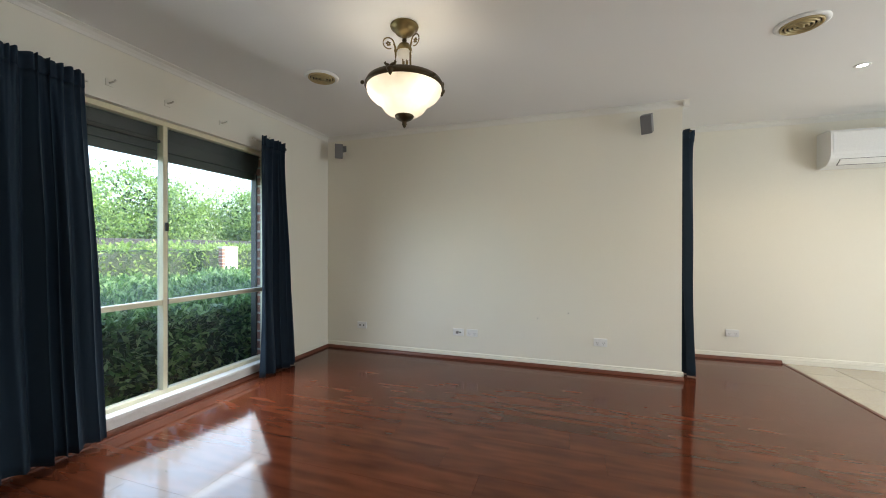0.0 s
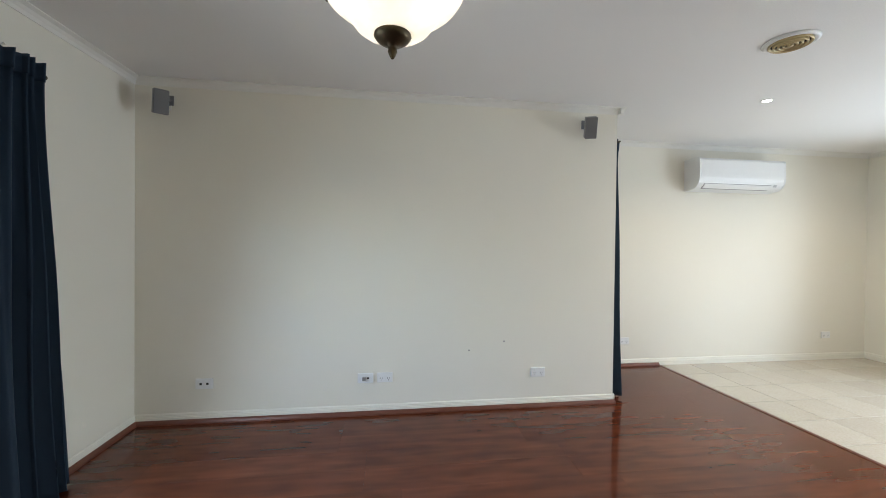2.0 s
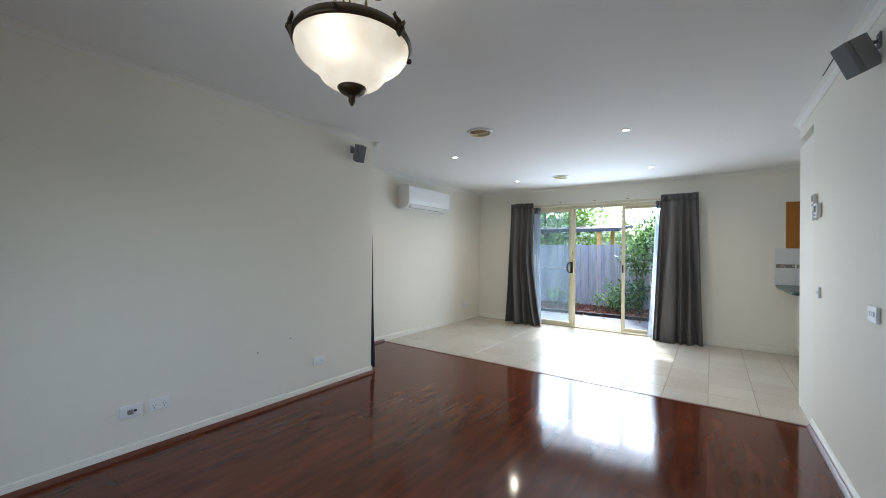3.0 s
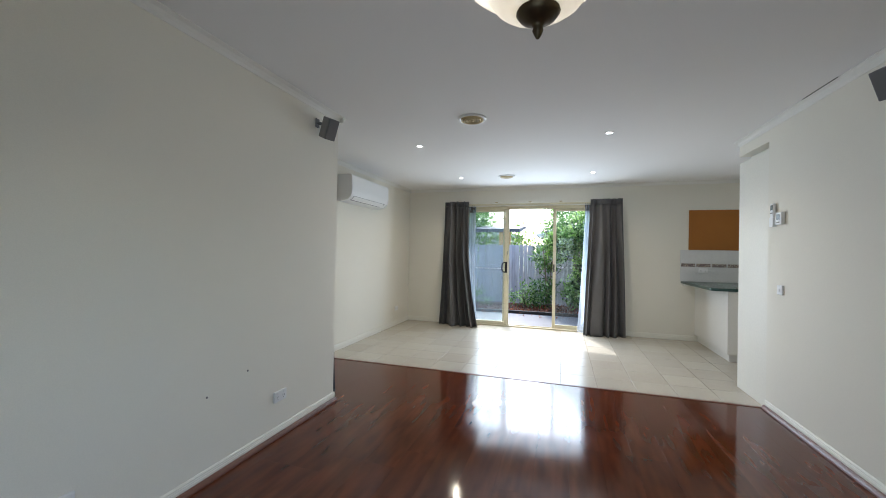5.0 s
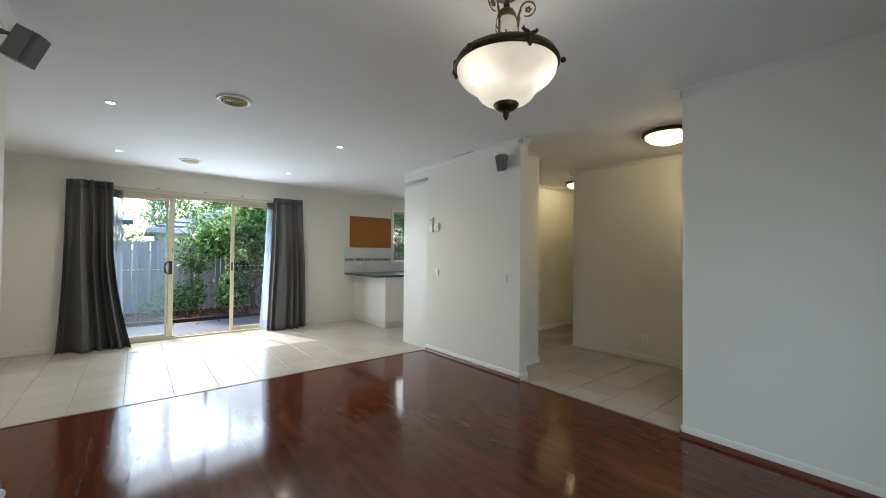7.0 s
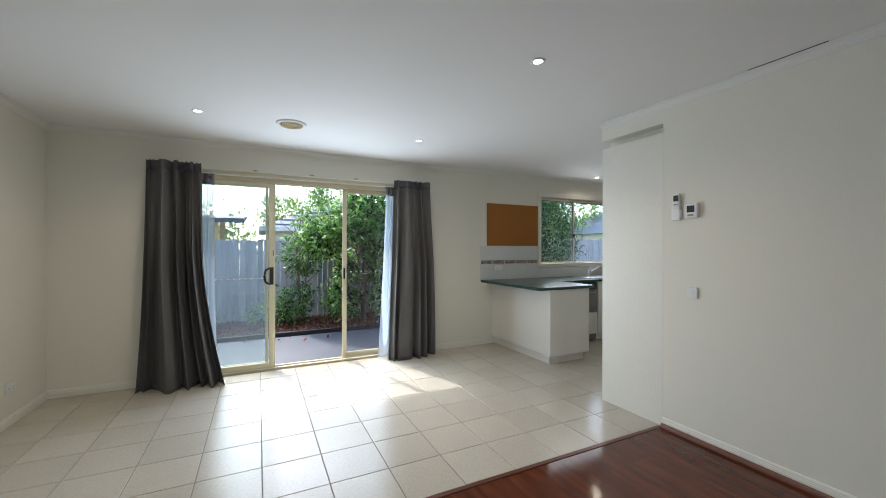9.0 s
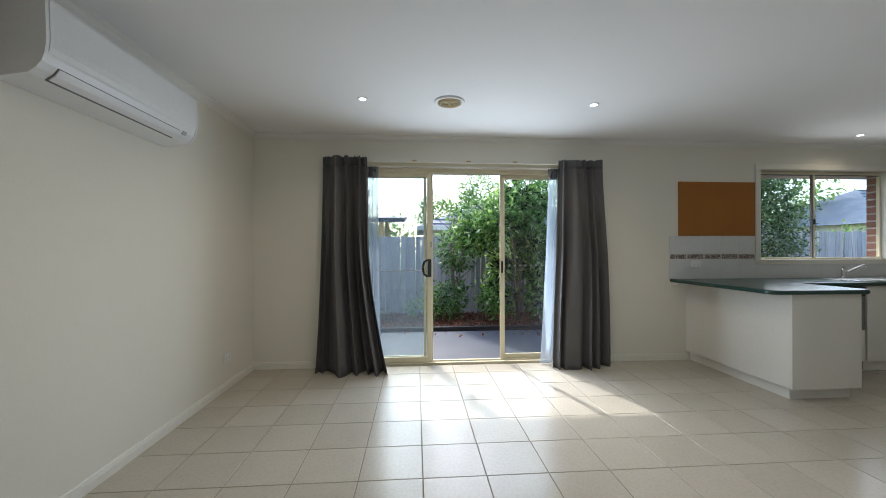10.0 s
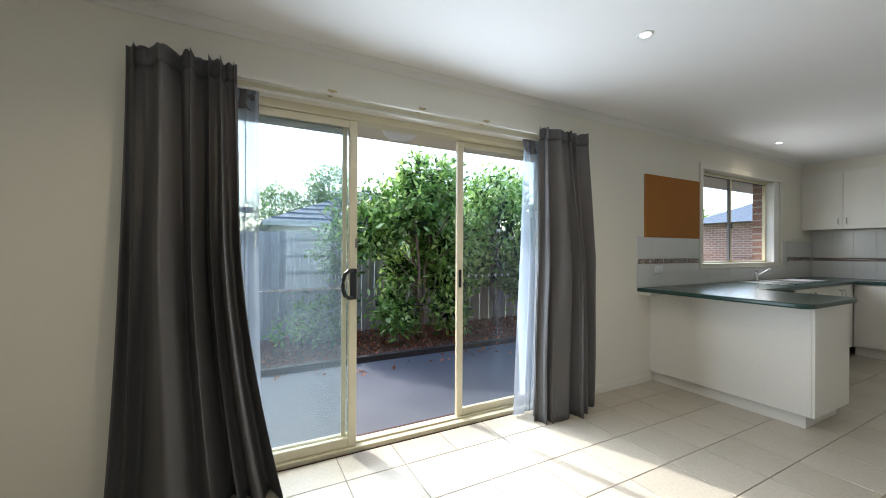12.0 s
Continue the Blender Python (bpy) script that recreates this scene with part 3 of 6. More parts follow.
for ya, yb in ((0.815, 1.712), (1.758, 2.655)):
    for za, zb in ((0.14, 0.735), (0.77, 1.985)):
        # only the upper panes carry the painted veil
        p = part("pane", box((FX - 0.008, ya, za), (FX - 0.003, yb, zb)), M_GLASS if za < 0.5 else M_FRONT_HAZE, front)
        p.visible_shadow = False
part("window_sill", box((WEST - 0.045, 0.78, 0.085), (WEST + 0.03, 2.69, 0.112), 0.005), M_WHITE, front, "white painted sill board")
tagged(part("baseboard", box((WEST, 0.78, 0.02), (WEST + 0.014, 2.69, 0.084), 0.003), M_WHITE), "white board below the front window sill", "skirting", kind="structure")
shutter = thing("roller_shutter", "dark rolled-up shutter box above the front window", "shutter")
part("box", prism([(WEST - 0.16, 2.05), (WEST - 0.16, 1.92), (WEST - 0.19, 1.84), (WEST - 0.30, 1.82), (WEST - 0.36, 1.86), (WEST - 0.36, 2.05)], "y", 0.74, 2.73), M_SHUTTER, shutter)
part("slat", box((WEST - 0.21, 0.8, 1.77), (WEST - 0.195, 2.67, 1.835), 0.004), M_SHUTTER, shutter)
for y in (0.76, 2.675):
    part("guide", box((WEST - 0.235, y, 0.1), (WEST - 0.175, y + 0.035, 1.83), 0.003), M_SHUTTER, shutter)

# ---- rear sliding door ----
DX = 4.91
door = thing("door_1", "cream aluminium sliding door, middle panel slid open", "sliding door", kind="structure")
bars(door, M_FRAME, [
    ("door_frame", (DX - 0.05, 1.03, 2.03), (DX + 0.06, 3.43, 2.075)),
    ("door_frame", (DX - 0.05, 1.03, 0.0), (DX + 0.06, 1.07, 2.03)),
    ("door_frame", (DX - 0.05, 3.39, 0.0), (DX + 0.06, 3.43, 2.03)),
    ("door_sill", (DX - 0.06, 1.03, -0.012), (DX + 0.07, 3.43, 0.018)),
    ("door_track", (DX - 0.012, 1.07, 0.018), (DX - 0.004, 3.39, 0.03)),
])


def door_panel(label, x, ya, yb, pane_mat, stile=0.05):
    pn = new("door_panel")
    pn.parent = door
    pn["label"] = label
    for nm, lo, hi in (("stile", (x - 0.016, ya, 0.02), (x + 0.016, ya + stile, 2.028)), ("stile", (x - 0.016, yb - stile, 0.02), (x + 0.016, yb, 2.028)),
                       ("rail", (x - 0.015, ya + stile, 0.02), (x + 0.015, yb - stile, 0.075)), ("rail", (x - 0.015, ya + stile, 1.985), (x + 0.015, yb - stile, 2.028))):
        part(nm, box(lo, hi, 0.004, 1), M_FRAME, pn)
    g = part("pane", box((x - 0.003, ya + stile - 0.002, 0.073), (x + 0.003, yb - stile + 0.002, 1.987)), pane_mat, pn)
    g.visible_shadow = False
    return pn


left = door_panel("fixed glazed door panel behind the slid panel", DX + 0.035, 2.60, 3.39, M_HAZE_GLASS)
slid = door_panel("glazed sliding panel pushed back over the fixed one", DX - 0.022, 2.615, 3.388, M_HAZE_GLASS)
right = door_panel("fixed glazed door panel", DX + 0.035, 1.07, 1.865, M_GLASS)
screen = part("insect_screen", box((DX + 0.004, 2.66, 0.07), (DX + 0.0065, 3.34, 1.99)), M_SCREEN, door, "fine grey insect screen")
part("screen_stile", box((DX - 0.002, 2.672, 0.02), (DX + 0.012, 2.70, 2.028), 0.003, 1), M_FRAME, door)
# handle: a D-shaped black pull on its plate
hb = box((DX - 0.054, 2.620, 0.925), (DX - 0.0382, 2.660, 1.115), 0.005)
part("handle_plate", hb, M_BLACK, slid, "black handle plate")
part("handle", tube([(DX - 0.045, 2.645, 1.105), (DX - 0.066, 2.672, 1.102), (DX - 0.072, 2.698, 1.085), (DX - 0.074, 2.708, 1.05), (DX - 0.074, 2.71, 1.02), (DX - 0.074, 2.708, 0.99), (DX - 0.072, 2.698, 0.955), (DX - 0.066, 2.672, 0.938), (DX - 0.045, 2.645, 0.935)], 0.012, 10), M_BLACK, slid, "black D-shaped pull handle")
part("latch", box((DX + 0.008, 1.835, 0.96), (DX + 0.019, 1.855, 1.09), 0.004), M_BLACK, door, "black lock strip")
part("latch", box((DX - 0.05, 2.618, 1.24), (DX - 0.038, 2.628, 1.30), 0.002), M_GREY, door)
M_DECAL = two_scale("white_decal", (0.75, 0.78, 0.8), (0.78, 0.8, 0.8), 2, 60, 0.6, 0)
for i in range(12):
    y = 2.70 + i * 0.055
    bm = bmesh.new()
    add_box(bm, (DX - 0.028, y, 0.993), (DX - 0.0265, y + 0.05, 0.998))
    add_box(bm, (DX - 0.028, y + 0.02, 0.988), (DX - 0.0265, y + 0.032, 1.003))
    part("decal", bm, M_DECAL, slid)
for i in range(7):
    y = 1.40 + i * 0.06
    bm = bmesh.new()
    ring = [(0, 0.012), (0.012, 0), (0, -0.012), (-0.012, 0)]
    inner = [(a * 0.55, b * 0.55) for a, b in ring]
    o = [bm.verts.new((DX + 0.0305, y + a, 1.04 + b)) for a, b in ring]
    n = [bm.verts.new((DX + 0.0305, y + a, 1.04 + b)) for a, b in inner]
    for k in range(4):
        bm.faces.new((o[k], o[(k + 1) % 4], n[(k + 1) % 4], n[k]))
    part("decal", bm, M_DECAL, right)
# twin curtain tracks above the door
track = thing("curtain_track", "cream double curtain track above the sliding door", "curtain track")
part("rail", prism([(EAST - 0.045, 2.085), (EAST - 0.045, 2.072), (EAST - 0.004, 2.072), (EAST - 0.004, 2.085)], "y", 0.85, 3.70), M_TRIM, track)
part("rail", prism([(EAST - 0.085, 2.128), (EAST - 0.085, 2.112), (EAST - 0.06, 2.112), (EAST - 0.06, 2.128)], "y", 0.85, 3.70), M_TRIM, track)
part("head_board", box((EAST - 0.02, 0.95, 2.078), (EAST - 0.002, 3.5, 2.125), 0.004), M_FRAME, track)
for y in (1.0, 1.75, 2.24, 2.8, 3.5):
    bm = box((EAST - 0.09, y - 0.012, 2.12), (EAST - 0.001, y + 0.012, 2.136), 0.002)
    add_box(bm, (EAST - 0.092, y - 0.025, 2.124), (EAST - 0.086, y - 0.006, 2.134))
    add_box(bm, (EAST - 0.092, y + 0.006, 2.124), (EAST - 0.086, y + 0.025, 2.134))
    part("bracket", bm, M_VENT, track)

# ---- kitchen window ----
kw = thing("window_2", "cream aluminium two-pane sliding kitchen window", "window", kind="structure")
KX = EAST + 0.10
bars(kw, M_FRAME, [
    ("window_frame", (KX - 0.025, -2.66, 2.075), (KX + 0.03, -1.08, 2.10)), ("window_frame", (KX - 0.025, -2.66, 1.10), (KX + 0.03, -1.08, 1.118)),
    ("window_frame", (KX - 0.015, -2.66, 1.118), (KX + 0.02, -2.64, 2.075)), ("window_frame", (KX - 0.015, -1.1, 1.118), (KX + 0.02, -1.08, 2.075)),
    ("mullion", (KX - 0.02, -1.82, 1.118), (KX + 0.012, -1.801, 2.075)),
])
bars(kw, M_DGREY, [("sash_edge", (KX - 0.016, -1.8, 1.118), (KX + 0.012, -1.786, 2.075)), ("sash_edge", (KX - 0.012, -2.64, 2.064), (KX - 0.002, -1.1, 2.0745))])
for ya, yb in ((-2.64, -1.82), (-1.786, -1.1)):
    p = part("pane", box((KX, ya, 1.118), (KX + 0.005, yb, 2.075)), M_GLASS, kw)
    p.visible_shadow = False
part("latch", box((KX - 0.035, -1.812, 1.50), (KX - 0.02, -1.792, 1.56), 0.003), M_BLACK, kw)
ar = [("architrave", (EAST - 0.016, -2.90, 2.11), (EAST - 0.002, -1.0, 2.168)), ("architrave", (EAST - 0.016, -2.86, 1.045), (EAST - 0.002, -1.0, 1.09)),
      ("architrave", (EAST - 0.016, -2.86, 1.09), (EAST - 0.002, -2.80, 2.11)), ("architrave", (EAST - 0.016, -1.06, 1.09), (EAST - 0.002, -1.0, 2.11)),
      ("window_sill", (EAST - 0.02, -2.80, 1.088), (EAST + 0.075, -1.06, 1.10)), ("reveal", (EAST, -2.80, 1.10), (EAST + 0.118, -2.662, 2.105))]
bars(kw, M_WHITE, ar[5:])
bars(kw, M_TRIM, ar[:5])

# ---- curtains ----
def curtain(label, mat, side_axis, plane, top, bottom, z0, z1, folds, depth, toward, seed, lining=None, sweep=None, header=True, hem_lift=0.0, gather=0.22):
    """A hanging curtain. top and bottom: where its two edges lie along the wall; toward: the side on which the folds stand out."""
    rnd = random.Random(seed)
    ob = thing("curtain", label, "curtain")
    nu, nz = folds * 18, 36
    phase = [rnd.uniform(-1.0, 1.0) for _ in range(folds + 2)]
    amp = [rnd.uniform(0.25, 1.2) for _ in range(folds + 2)]
    widths = [rnd.choice((0.55, 0.7, 0.9, 1.3, 1.9)) for _ in range(folds)]
    edges = [sum(widths[:q]) / sum(widths) for q in range(folds + 1)]
    slope = [rnd.uniform(-0.5, 0.5) for _ in range(folds + 2)]

    def surface(shift, z_from, z_to, rows):
        grid = []
        for j in range(rows + 1):
            f = j / rows
            z = z_from + (z_to - z_from) * f
            h = (z - z0) / (z1 - z0)
            s = sweep(h) if sweep else 1 - h
            a, b = top[0] + (bottom[0] - top[0]) * s, top[1] + (bottom[1] - top[1]) * s
            row = []
            for i in range(nu + 1):
                u = i / nu
                i0 = max(q for q in range(folds) if edges[q] <= u + 1e-9)
                w = (u - edges[i0]) / (edges[i0 + 1] - edges[i0])
                k = i0 + w
                w = w * w * (3 - 2 * w)
                ph = phase[i0] * (1 - w) + phase[i0 + 1] * w
                am = (amp[i0] + slope[i0] * (0.5 - h)) * (1 - w) + (amp[i0 + 1] + slope[i0 + 1] * (0.5 - h)) * w
                kk = k + 0.3 * ph * (1.25 - 0.75 * h) + 0.1 * math.sin(3.1 * h + seed + 2.0 * u)
                pleat = abs(math.sin(math.pi * kk)) ** 0.9
                fade = gather + (1 - gather) * min(1, (1 - h) * 2.2)
                d = depth * (0.12 + 0.88 * pleat * am + 0.14 * math.sin(2 * math.pi * k * 0.37 + seed + 1.5 * h)) * fade
                d += 0.05 * depth * math.sin(2 * math.pi * k * 2.1 + 3 * ph) * (0.4 + 0.6 * h)
                d += 0.010 * math.sin(7 * h + 5 * u + seed) * (1 - h)
                ruffle = 0.022 * abs(math.sin(math.pi * (2.6 * k + ph))) * (h ** 10) if header else 0.0
                x = plane + toward * (d + ruffle + shift)
                y = a + (b - a) * (u + 0.13 / folds * math.sin(2 * math.pi * kk + 0.6 * ph))
                zz = z + (0.004 * math.sin(2 * math.pi * k * 0.5 + seed) + hem_lift * u) * (1 - h) ** 4 + (0.008 * abs(math.sin(math.pi * (2.6 * k + ph))) if h > 0.97 else 0)
                row.append((x, y, zz) if side_axis == "x" else (y, x, zz))
            grid.append(row)
        return grid

    def sheet(front, back):
        bm = bmesh.new()
        vf = [[bm.verts.new(p) for p in r] for r in front]
        vb = [[bm.verts.new(p) for p in r] for r in back]
        R, C = len(vf), len(vf[0])
        for j in range(R - 1):
            for i in range(C - 1):
                bm.faces.new((vf[j][i], vf[j][i + 1], vf[j + 1][i + 1], vf[j + 1][i]))
                bm.faces.new((vb[j][i], vb[j + 1][i], vb[j + 1][i + 1], vb[j][i + 1]))
        for j in range(R - 1):
            bm.faces.new((vf[j][0], vf[j + 1][0], vb[j + 1][0], vb[j][0]))
            bm.faces.new((vf[j][-1], vb[j][-1], vb[j + 1][-1], vf[j + 1][-1]))
        for i in range(C - 1):
            bm.faces.new((vf[0][i], vb[0][i], vb[0][i + 1], vf[0][i + 1]))
            bm.faces.new((vf[-1][i], vf[-1][i + 1], vb[-1][i + 1], vb[-1][i]))
        return bm

    ztop = z1 - (0.075 if header else 0)
    part("drape", sheet(surface(0.0, z0, ztop, nz), surface(-0.004, z0, ztop, nz)), mat, ob, smooth=True)
    if header:
        part("gathered_header", sheet(surface(0.004, ztop - 0.004, z1, 4), surface(-0.004, ztop - 0.004, z1, 4)), mat, ob, smooth=True)
    if lining:
        part("lining", sheet(surface(-0.012, z0 + 0.03, ztop, nz), surface(-0.014, z0 + 0.03, ztop, nz)), lining, ob, "pale lining of the curtain", smooth=True)
    return ob


def flare(h):
    return 0.25 * (1 - h) + 0.75 * max(0, 1 - h / 0.62) ** 1.7


curtain("charcoal grey floor-length curtain gathered beside the sliding door", M_GREY_CURTAIN, "x", EAST - 0.085, (3.705, 3.265), (3.755, 3.06), -0.003, 2.14, 6, 0.24, -1, 3, M_GREY_LINING, flare, gather=0.42)
curtain("charcoal grey floor-length curtain drawn open beside the sliding door", M_GREY_CURTAIN, "x", EAST - 0.085, (1.285, 0.83), (1.37, 0.755), -0.003, 2.14, 5, 0.23, -1, 8, M_GREY_LINING, gather=0.42)
curtain("white sheer voile curtain hanging behind the grey one", M_SHEER, "x", EAST - 0.025, (3.30, 3.165), (3.30, 3.13), 0.02, 2.07, 3, 0.035, -1, 12, None, flare, False)
curtain("white sheer voile curtain pushed open to its floor-length edge", M_SHEER, "x", EAST - 0.025, (1.37, 1.16), (1.47, 1.14), 0.012, 2.07, 3, 0.035, -1, 15, None, None, False)
curtain("navy blue floor-length curtain gathered at the front window", M_BLUE_CURTAIN, "x", WEST + 0.055, (0.46, 1.195), (0.42, 1.295), 0.03, 2.10, 12, 0.125, 1, 5, gather=0.45)
curtain("navy blue floor-length curtain drawn open at the front window", M_BLUE_CURTAIN, "x", WEST + 0.055, (2.425, 2.735), (2.405, 2.865), 0.015, 2.10, 5, 0.105, 1, 6, gather=0.8)
curtain("navy blue curtain hanging along the end of the partition", M_BLUE_CURTAIN, "x", PART_END + 0.025, (3.70, 4.02), (3.64, 4.10), 0.02, 2.19, 3, 0.115, 1, 21, gather=0.95)
for lab, a, b, sd in (("short grey curtain heading beside the sheer voile", 3.275, 3.175, 31), ("grey curtain heading over the sheer voile", 1.375, 1.27, 33)):
    curtain(lab, M_GREY_CURTAIN, "x", EAST - 0.02, (a, b), (a, b), 1.965, 2.085, 2, 0.04, -1, sd, None, None, False)
for y in (1.36, 1.71, 2.14, 2.6):
    br = thing("curtain_bracket", "small cream curtain rod bracket on the wall", "bracket", group="front window brackets")
    bm = box((WEST, y - 0.02, 2.11), (WEST + 0.006, y + 0.02, 2.15), 0.002)
    part("plate", bm, M_TRIM, br)
    part("arm", tube([(WEST + 0.004, y, 2.13), (WEST + 0.05, y, 2.132), (WEST + 0.065, y, 2.142)], 0.006), M_TRIM, br)
rod = thing("curtain_rod", "slim curtain rod across the front window", "curtain rod")
part("rod", tube([(WEST + 0.06, 0.45, 2.075), (WEST + 0.06, 1.22, 2.075)], 0.008), M_TRIM, rod)
rod = thing("curtain_rod", "short curtain rod end behind a navy curtain", "curtain rod")
part("rod", tube([(WEST + 0.06, 2.4, 2.075), (WEST + 0.06, 2.78, 2.075)], 0.008), M_TRIM, rod)
part("finial", lathe([(0, -0.015), (0.012, -0.01), (0.015, 0.0), (0.012, 0.01), (0, 0.015)], 12), M_BRONZE, rod, at=pose(WEST + 0.06, 2.79, 2.075, 90))
rod = thing("curtain_rod", "short rod under the ceiling holding a navy curtain", "curtain rod")
part("rod", tube([(PART_END + 0.09, 3.66, 2.17), (PART_END + 0.09, NORTH2, 2.17)], 0.008), M_BRONZE, rod)

# ---- pendant lamp ----
def pendant():
    p = thing("pendant_lamp", "lit alabaster bowl pendant on an aged brass scroll frame", "pendant lamp", pose(LAMP[0], LAMP[1], 0))
    part("canopy", lathe([(0, 2.40), (0.078, 2.40), (0.081, 2.395), (0.079, 2.388), (0.064, 2.382), (0.059, 2.372), (0.05, 2.358), (0.034, 2.347), (0.014, 2.342), (0.011, 2.325), (0, 2.325)], 32), M_BRASS, p, smooth=True)
    part("ball_joint", lathe([(0, 2.33), (0.011, 2.327), (0.014, 2.318), (0.011, 2.308), (0, 2.304)], 16), M_BRONZE, p, smooth=True)
    part("globe", lathe([(0, 2.306), (0.016, 2.303), (0.03, 2.294), (0.04, 2.278), (0.044, 2.26), (0.045, 2.256), (0.041, 2.254), (0, 2.254)], 24), M_BRASS, p, "brass dome of the lamp body", smooth=True)
    part("cup", lathe([(0, 2.254), (0.041, 2.254), (0.041, 2.242), (0.035, 2.225), (0.024, 2.213), (0.012, 2.206), (0, 2.205)], 24), M_BOWL, p, "cream glass cup under the brass dome", smooth=True)
    for k in range(3):
        a = radians(95 + 120 * k)
        c, s = math.cos(a), math.sin(a)
        part("stem", tube([(0.012 * s, -0.012 * c, 2.208), (0.012 * s, -0.012 * c, 2.03)], 0.0035, 6), M_BRASS, p)
        pts = [(0.085, 2.076), (0.066, 2.088), (0.056, 2.12), (0.051, 2.17), (0.05, 2.23), (0.052, 2.27), (0.06, 2.29)]
        part("arm", tube([(c * r, s * r, z) for r, z in pts], 0.0055), M_BRASS, p)
        part("arm_knob", lathe([(0, -0.009), (0.008, -0.006), (0.01, 0), (0.008, 0.006), (0, 0.009)], 10, None, (c * 0.05, s * 0.05, 2.252)), M_BRASS, p)
        ring = [(0.09 + 0.031 * math.cos(t), 2.288 + 0.031 * math.sin(t)) for t in [math.pi * (1.06 - 1.72 * i / 22) for i in range(23)]]
        part("scroll", tube([(c * r, s * r, z) for r, z in ring], 0.0042, 6, None, 0.0028), M_BRASS, p)
        bm = bmesh.new()
        for q in range(5):
            t = 2 * math.pi * q / 5
            lathe([(0, -0.006), (0.006, -0.003), (0.0065, 0.002), (0, 0.006)], 6, bm, (c * (0.092 + 0.009 * math.cos(t)), s * (0.092 + 0.009 * math.cos(t)), 2.286 + 0.009 * math.sin(t)))
        part("rosette", bm, M_BRASS, p, "small cast rosette inside the scroll")
        b = a + radians(60)
        e, n = Vector((math.cos(b), math.sin(b), 0)), Vector((-math.sin(b), math.cos(b), 0))
        for way in (-1, 1):
            horn = [(0.0, 2.062, 0.224), (0.011, 2.075, 0.226), (0.023, 2.081, 0.223), (0.03, 2.089, 0.221), (0.025, 2.095, 0.222)]
            part("leaf_clip", tube([tuple(e * r + n * (way * w) + Vector((0, 0, z))) for w, z, r in horn], 0.009, 7, None, 0.005), M_BRONZE, p)
        part("rim_boss", lathe([(0, -0.034), (0.007, -0.026), (0.011, -0.018), (0.02, -0.004), (0.017, 0.008), (0.008, 0.016), (0, 0.018)], 9, None, (math.cos(b) * 0.222, math.sin(b) * 0.222, 2.056)), M_BRONZE, p)
        part("rim_knob", lathe([(0, -0.012), (0.009, -0.008), (0.012, 0), (0.009, 0.008), (0, 0.012)], 10, None, (c * 0.235, s * 0.235, 2.05)), M_BRONZE, p)
    part("rim", lathe([(0.206, 2.045), (0.219, 2.04), (0.225, 2.05), (0.222, 2.062), (0.216, 2.07), (0.212, 2.08), (0.206, 2.081), (0.206, 2.045)], 56), M_BRONZE, p, "dark bronze rim band", smooth=True)
    part("bowl", lathe([(0.212, 2.058), (0.213, 2.036), (0.207, 2.013), (0.193, 1.992), (0.171, 1.973), (0.149, 1.959), (0.133, 1.946), (0.123, 1.931), (0.111, 1.914), (0.091, 1.899), (0.06, 1.889), (0.0, 1.885),
                        (0.0, 1.89), (0.058, 1.894), (0.088, 1.903), (0.107, 1.917), (0.119, 1.933), (0.129, 1.949), (0.146, 1.963), (0.167, 1.977), (0.189, 1.995), (0.203, 2.015), (0.209, 2.037), (0.208, 2.058), (0.212, 2.058)], 64), M_BOWL, p, "frosted alabaster glass bowl, lit from inside", smooth=True)
    part("finial", lathe([(0, 1.893), (0.052, 1.894), (0.055, 1.884), (0.046, 1.872), (0.03, 1.862), (0.016, 1.856), (0.012, 1.847), (0.014, 1.84), (0.009, 1.828), (0.004, 1.82), (0, 1.818)], 20), M_BRONZE, p, "dark bronze finial", smooth=True)
    for turn in (90, 210, 330):
        x, y = 0.115 * math.cos(radians(turn)), 0.115 * math.sin(radians(turn))
        part("bulb", lathe([(0, 2.075), (0.012, 2.07), (0.014, 2.055), (0, 2.05)], 12, None, (x, y, 0)), M_BULB, p, "lit bulb")
    return p


pendant()


def dome_light(label, x, y):
    d = thing("ceiling_light", label, "ceiling light", pose(x, y, CEIL))
    part("rim", lathe([(0.0, 0.0), (0.205, 0.0), (0.21, -0.01), (0.205, -0.026), (0.195, -0.034), (0.185, -0.03), (0.185, -0.012), (0.0, -0.012)], 48), M_BRONZE, d, "dark bronze rim", smooth=True)
    part("bowl", lathe([(0.188, -0.026), (0.175, -0.055), (0.14, -0.085), (0.09, -0.105), (0.04, -0.114), (0, -0.115), (0, -0.111), (0.04, -0.11), (0.088, -0.101), (0.137, -0.081), (0.171, -0.052), (0.184, -0.026), (0.188, -0.026)], 48), M_BOWL, d, "frosted glass bowl, lit", smooth=True)
    for k in range(3):
        a = radians(30 + 120 * k)
        part("clip", box((-0.01, -0.014, -0.012), (0.012, 0.014, 0.012), 0.004), M_BRONZE, d, at=pose(0.196 * math.cos(a), 0.196 * math.sin(a), -0.035, 0, 0, 30 + 120 * k))
    return d


dome_light("lit round hall ceiling light with a dark rim", -0.42, -0.8)
dome_light("lit round corridor ceiling light with a dark rim", 1.45, -2.4)


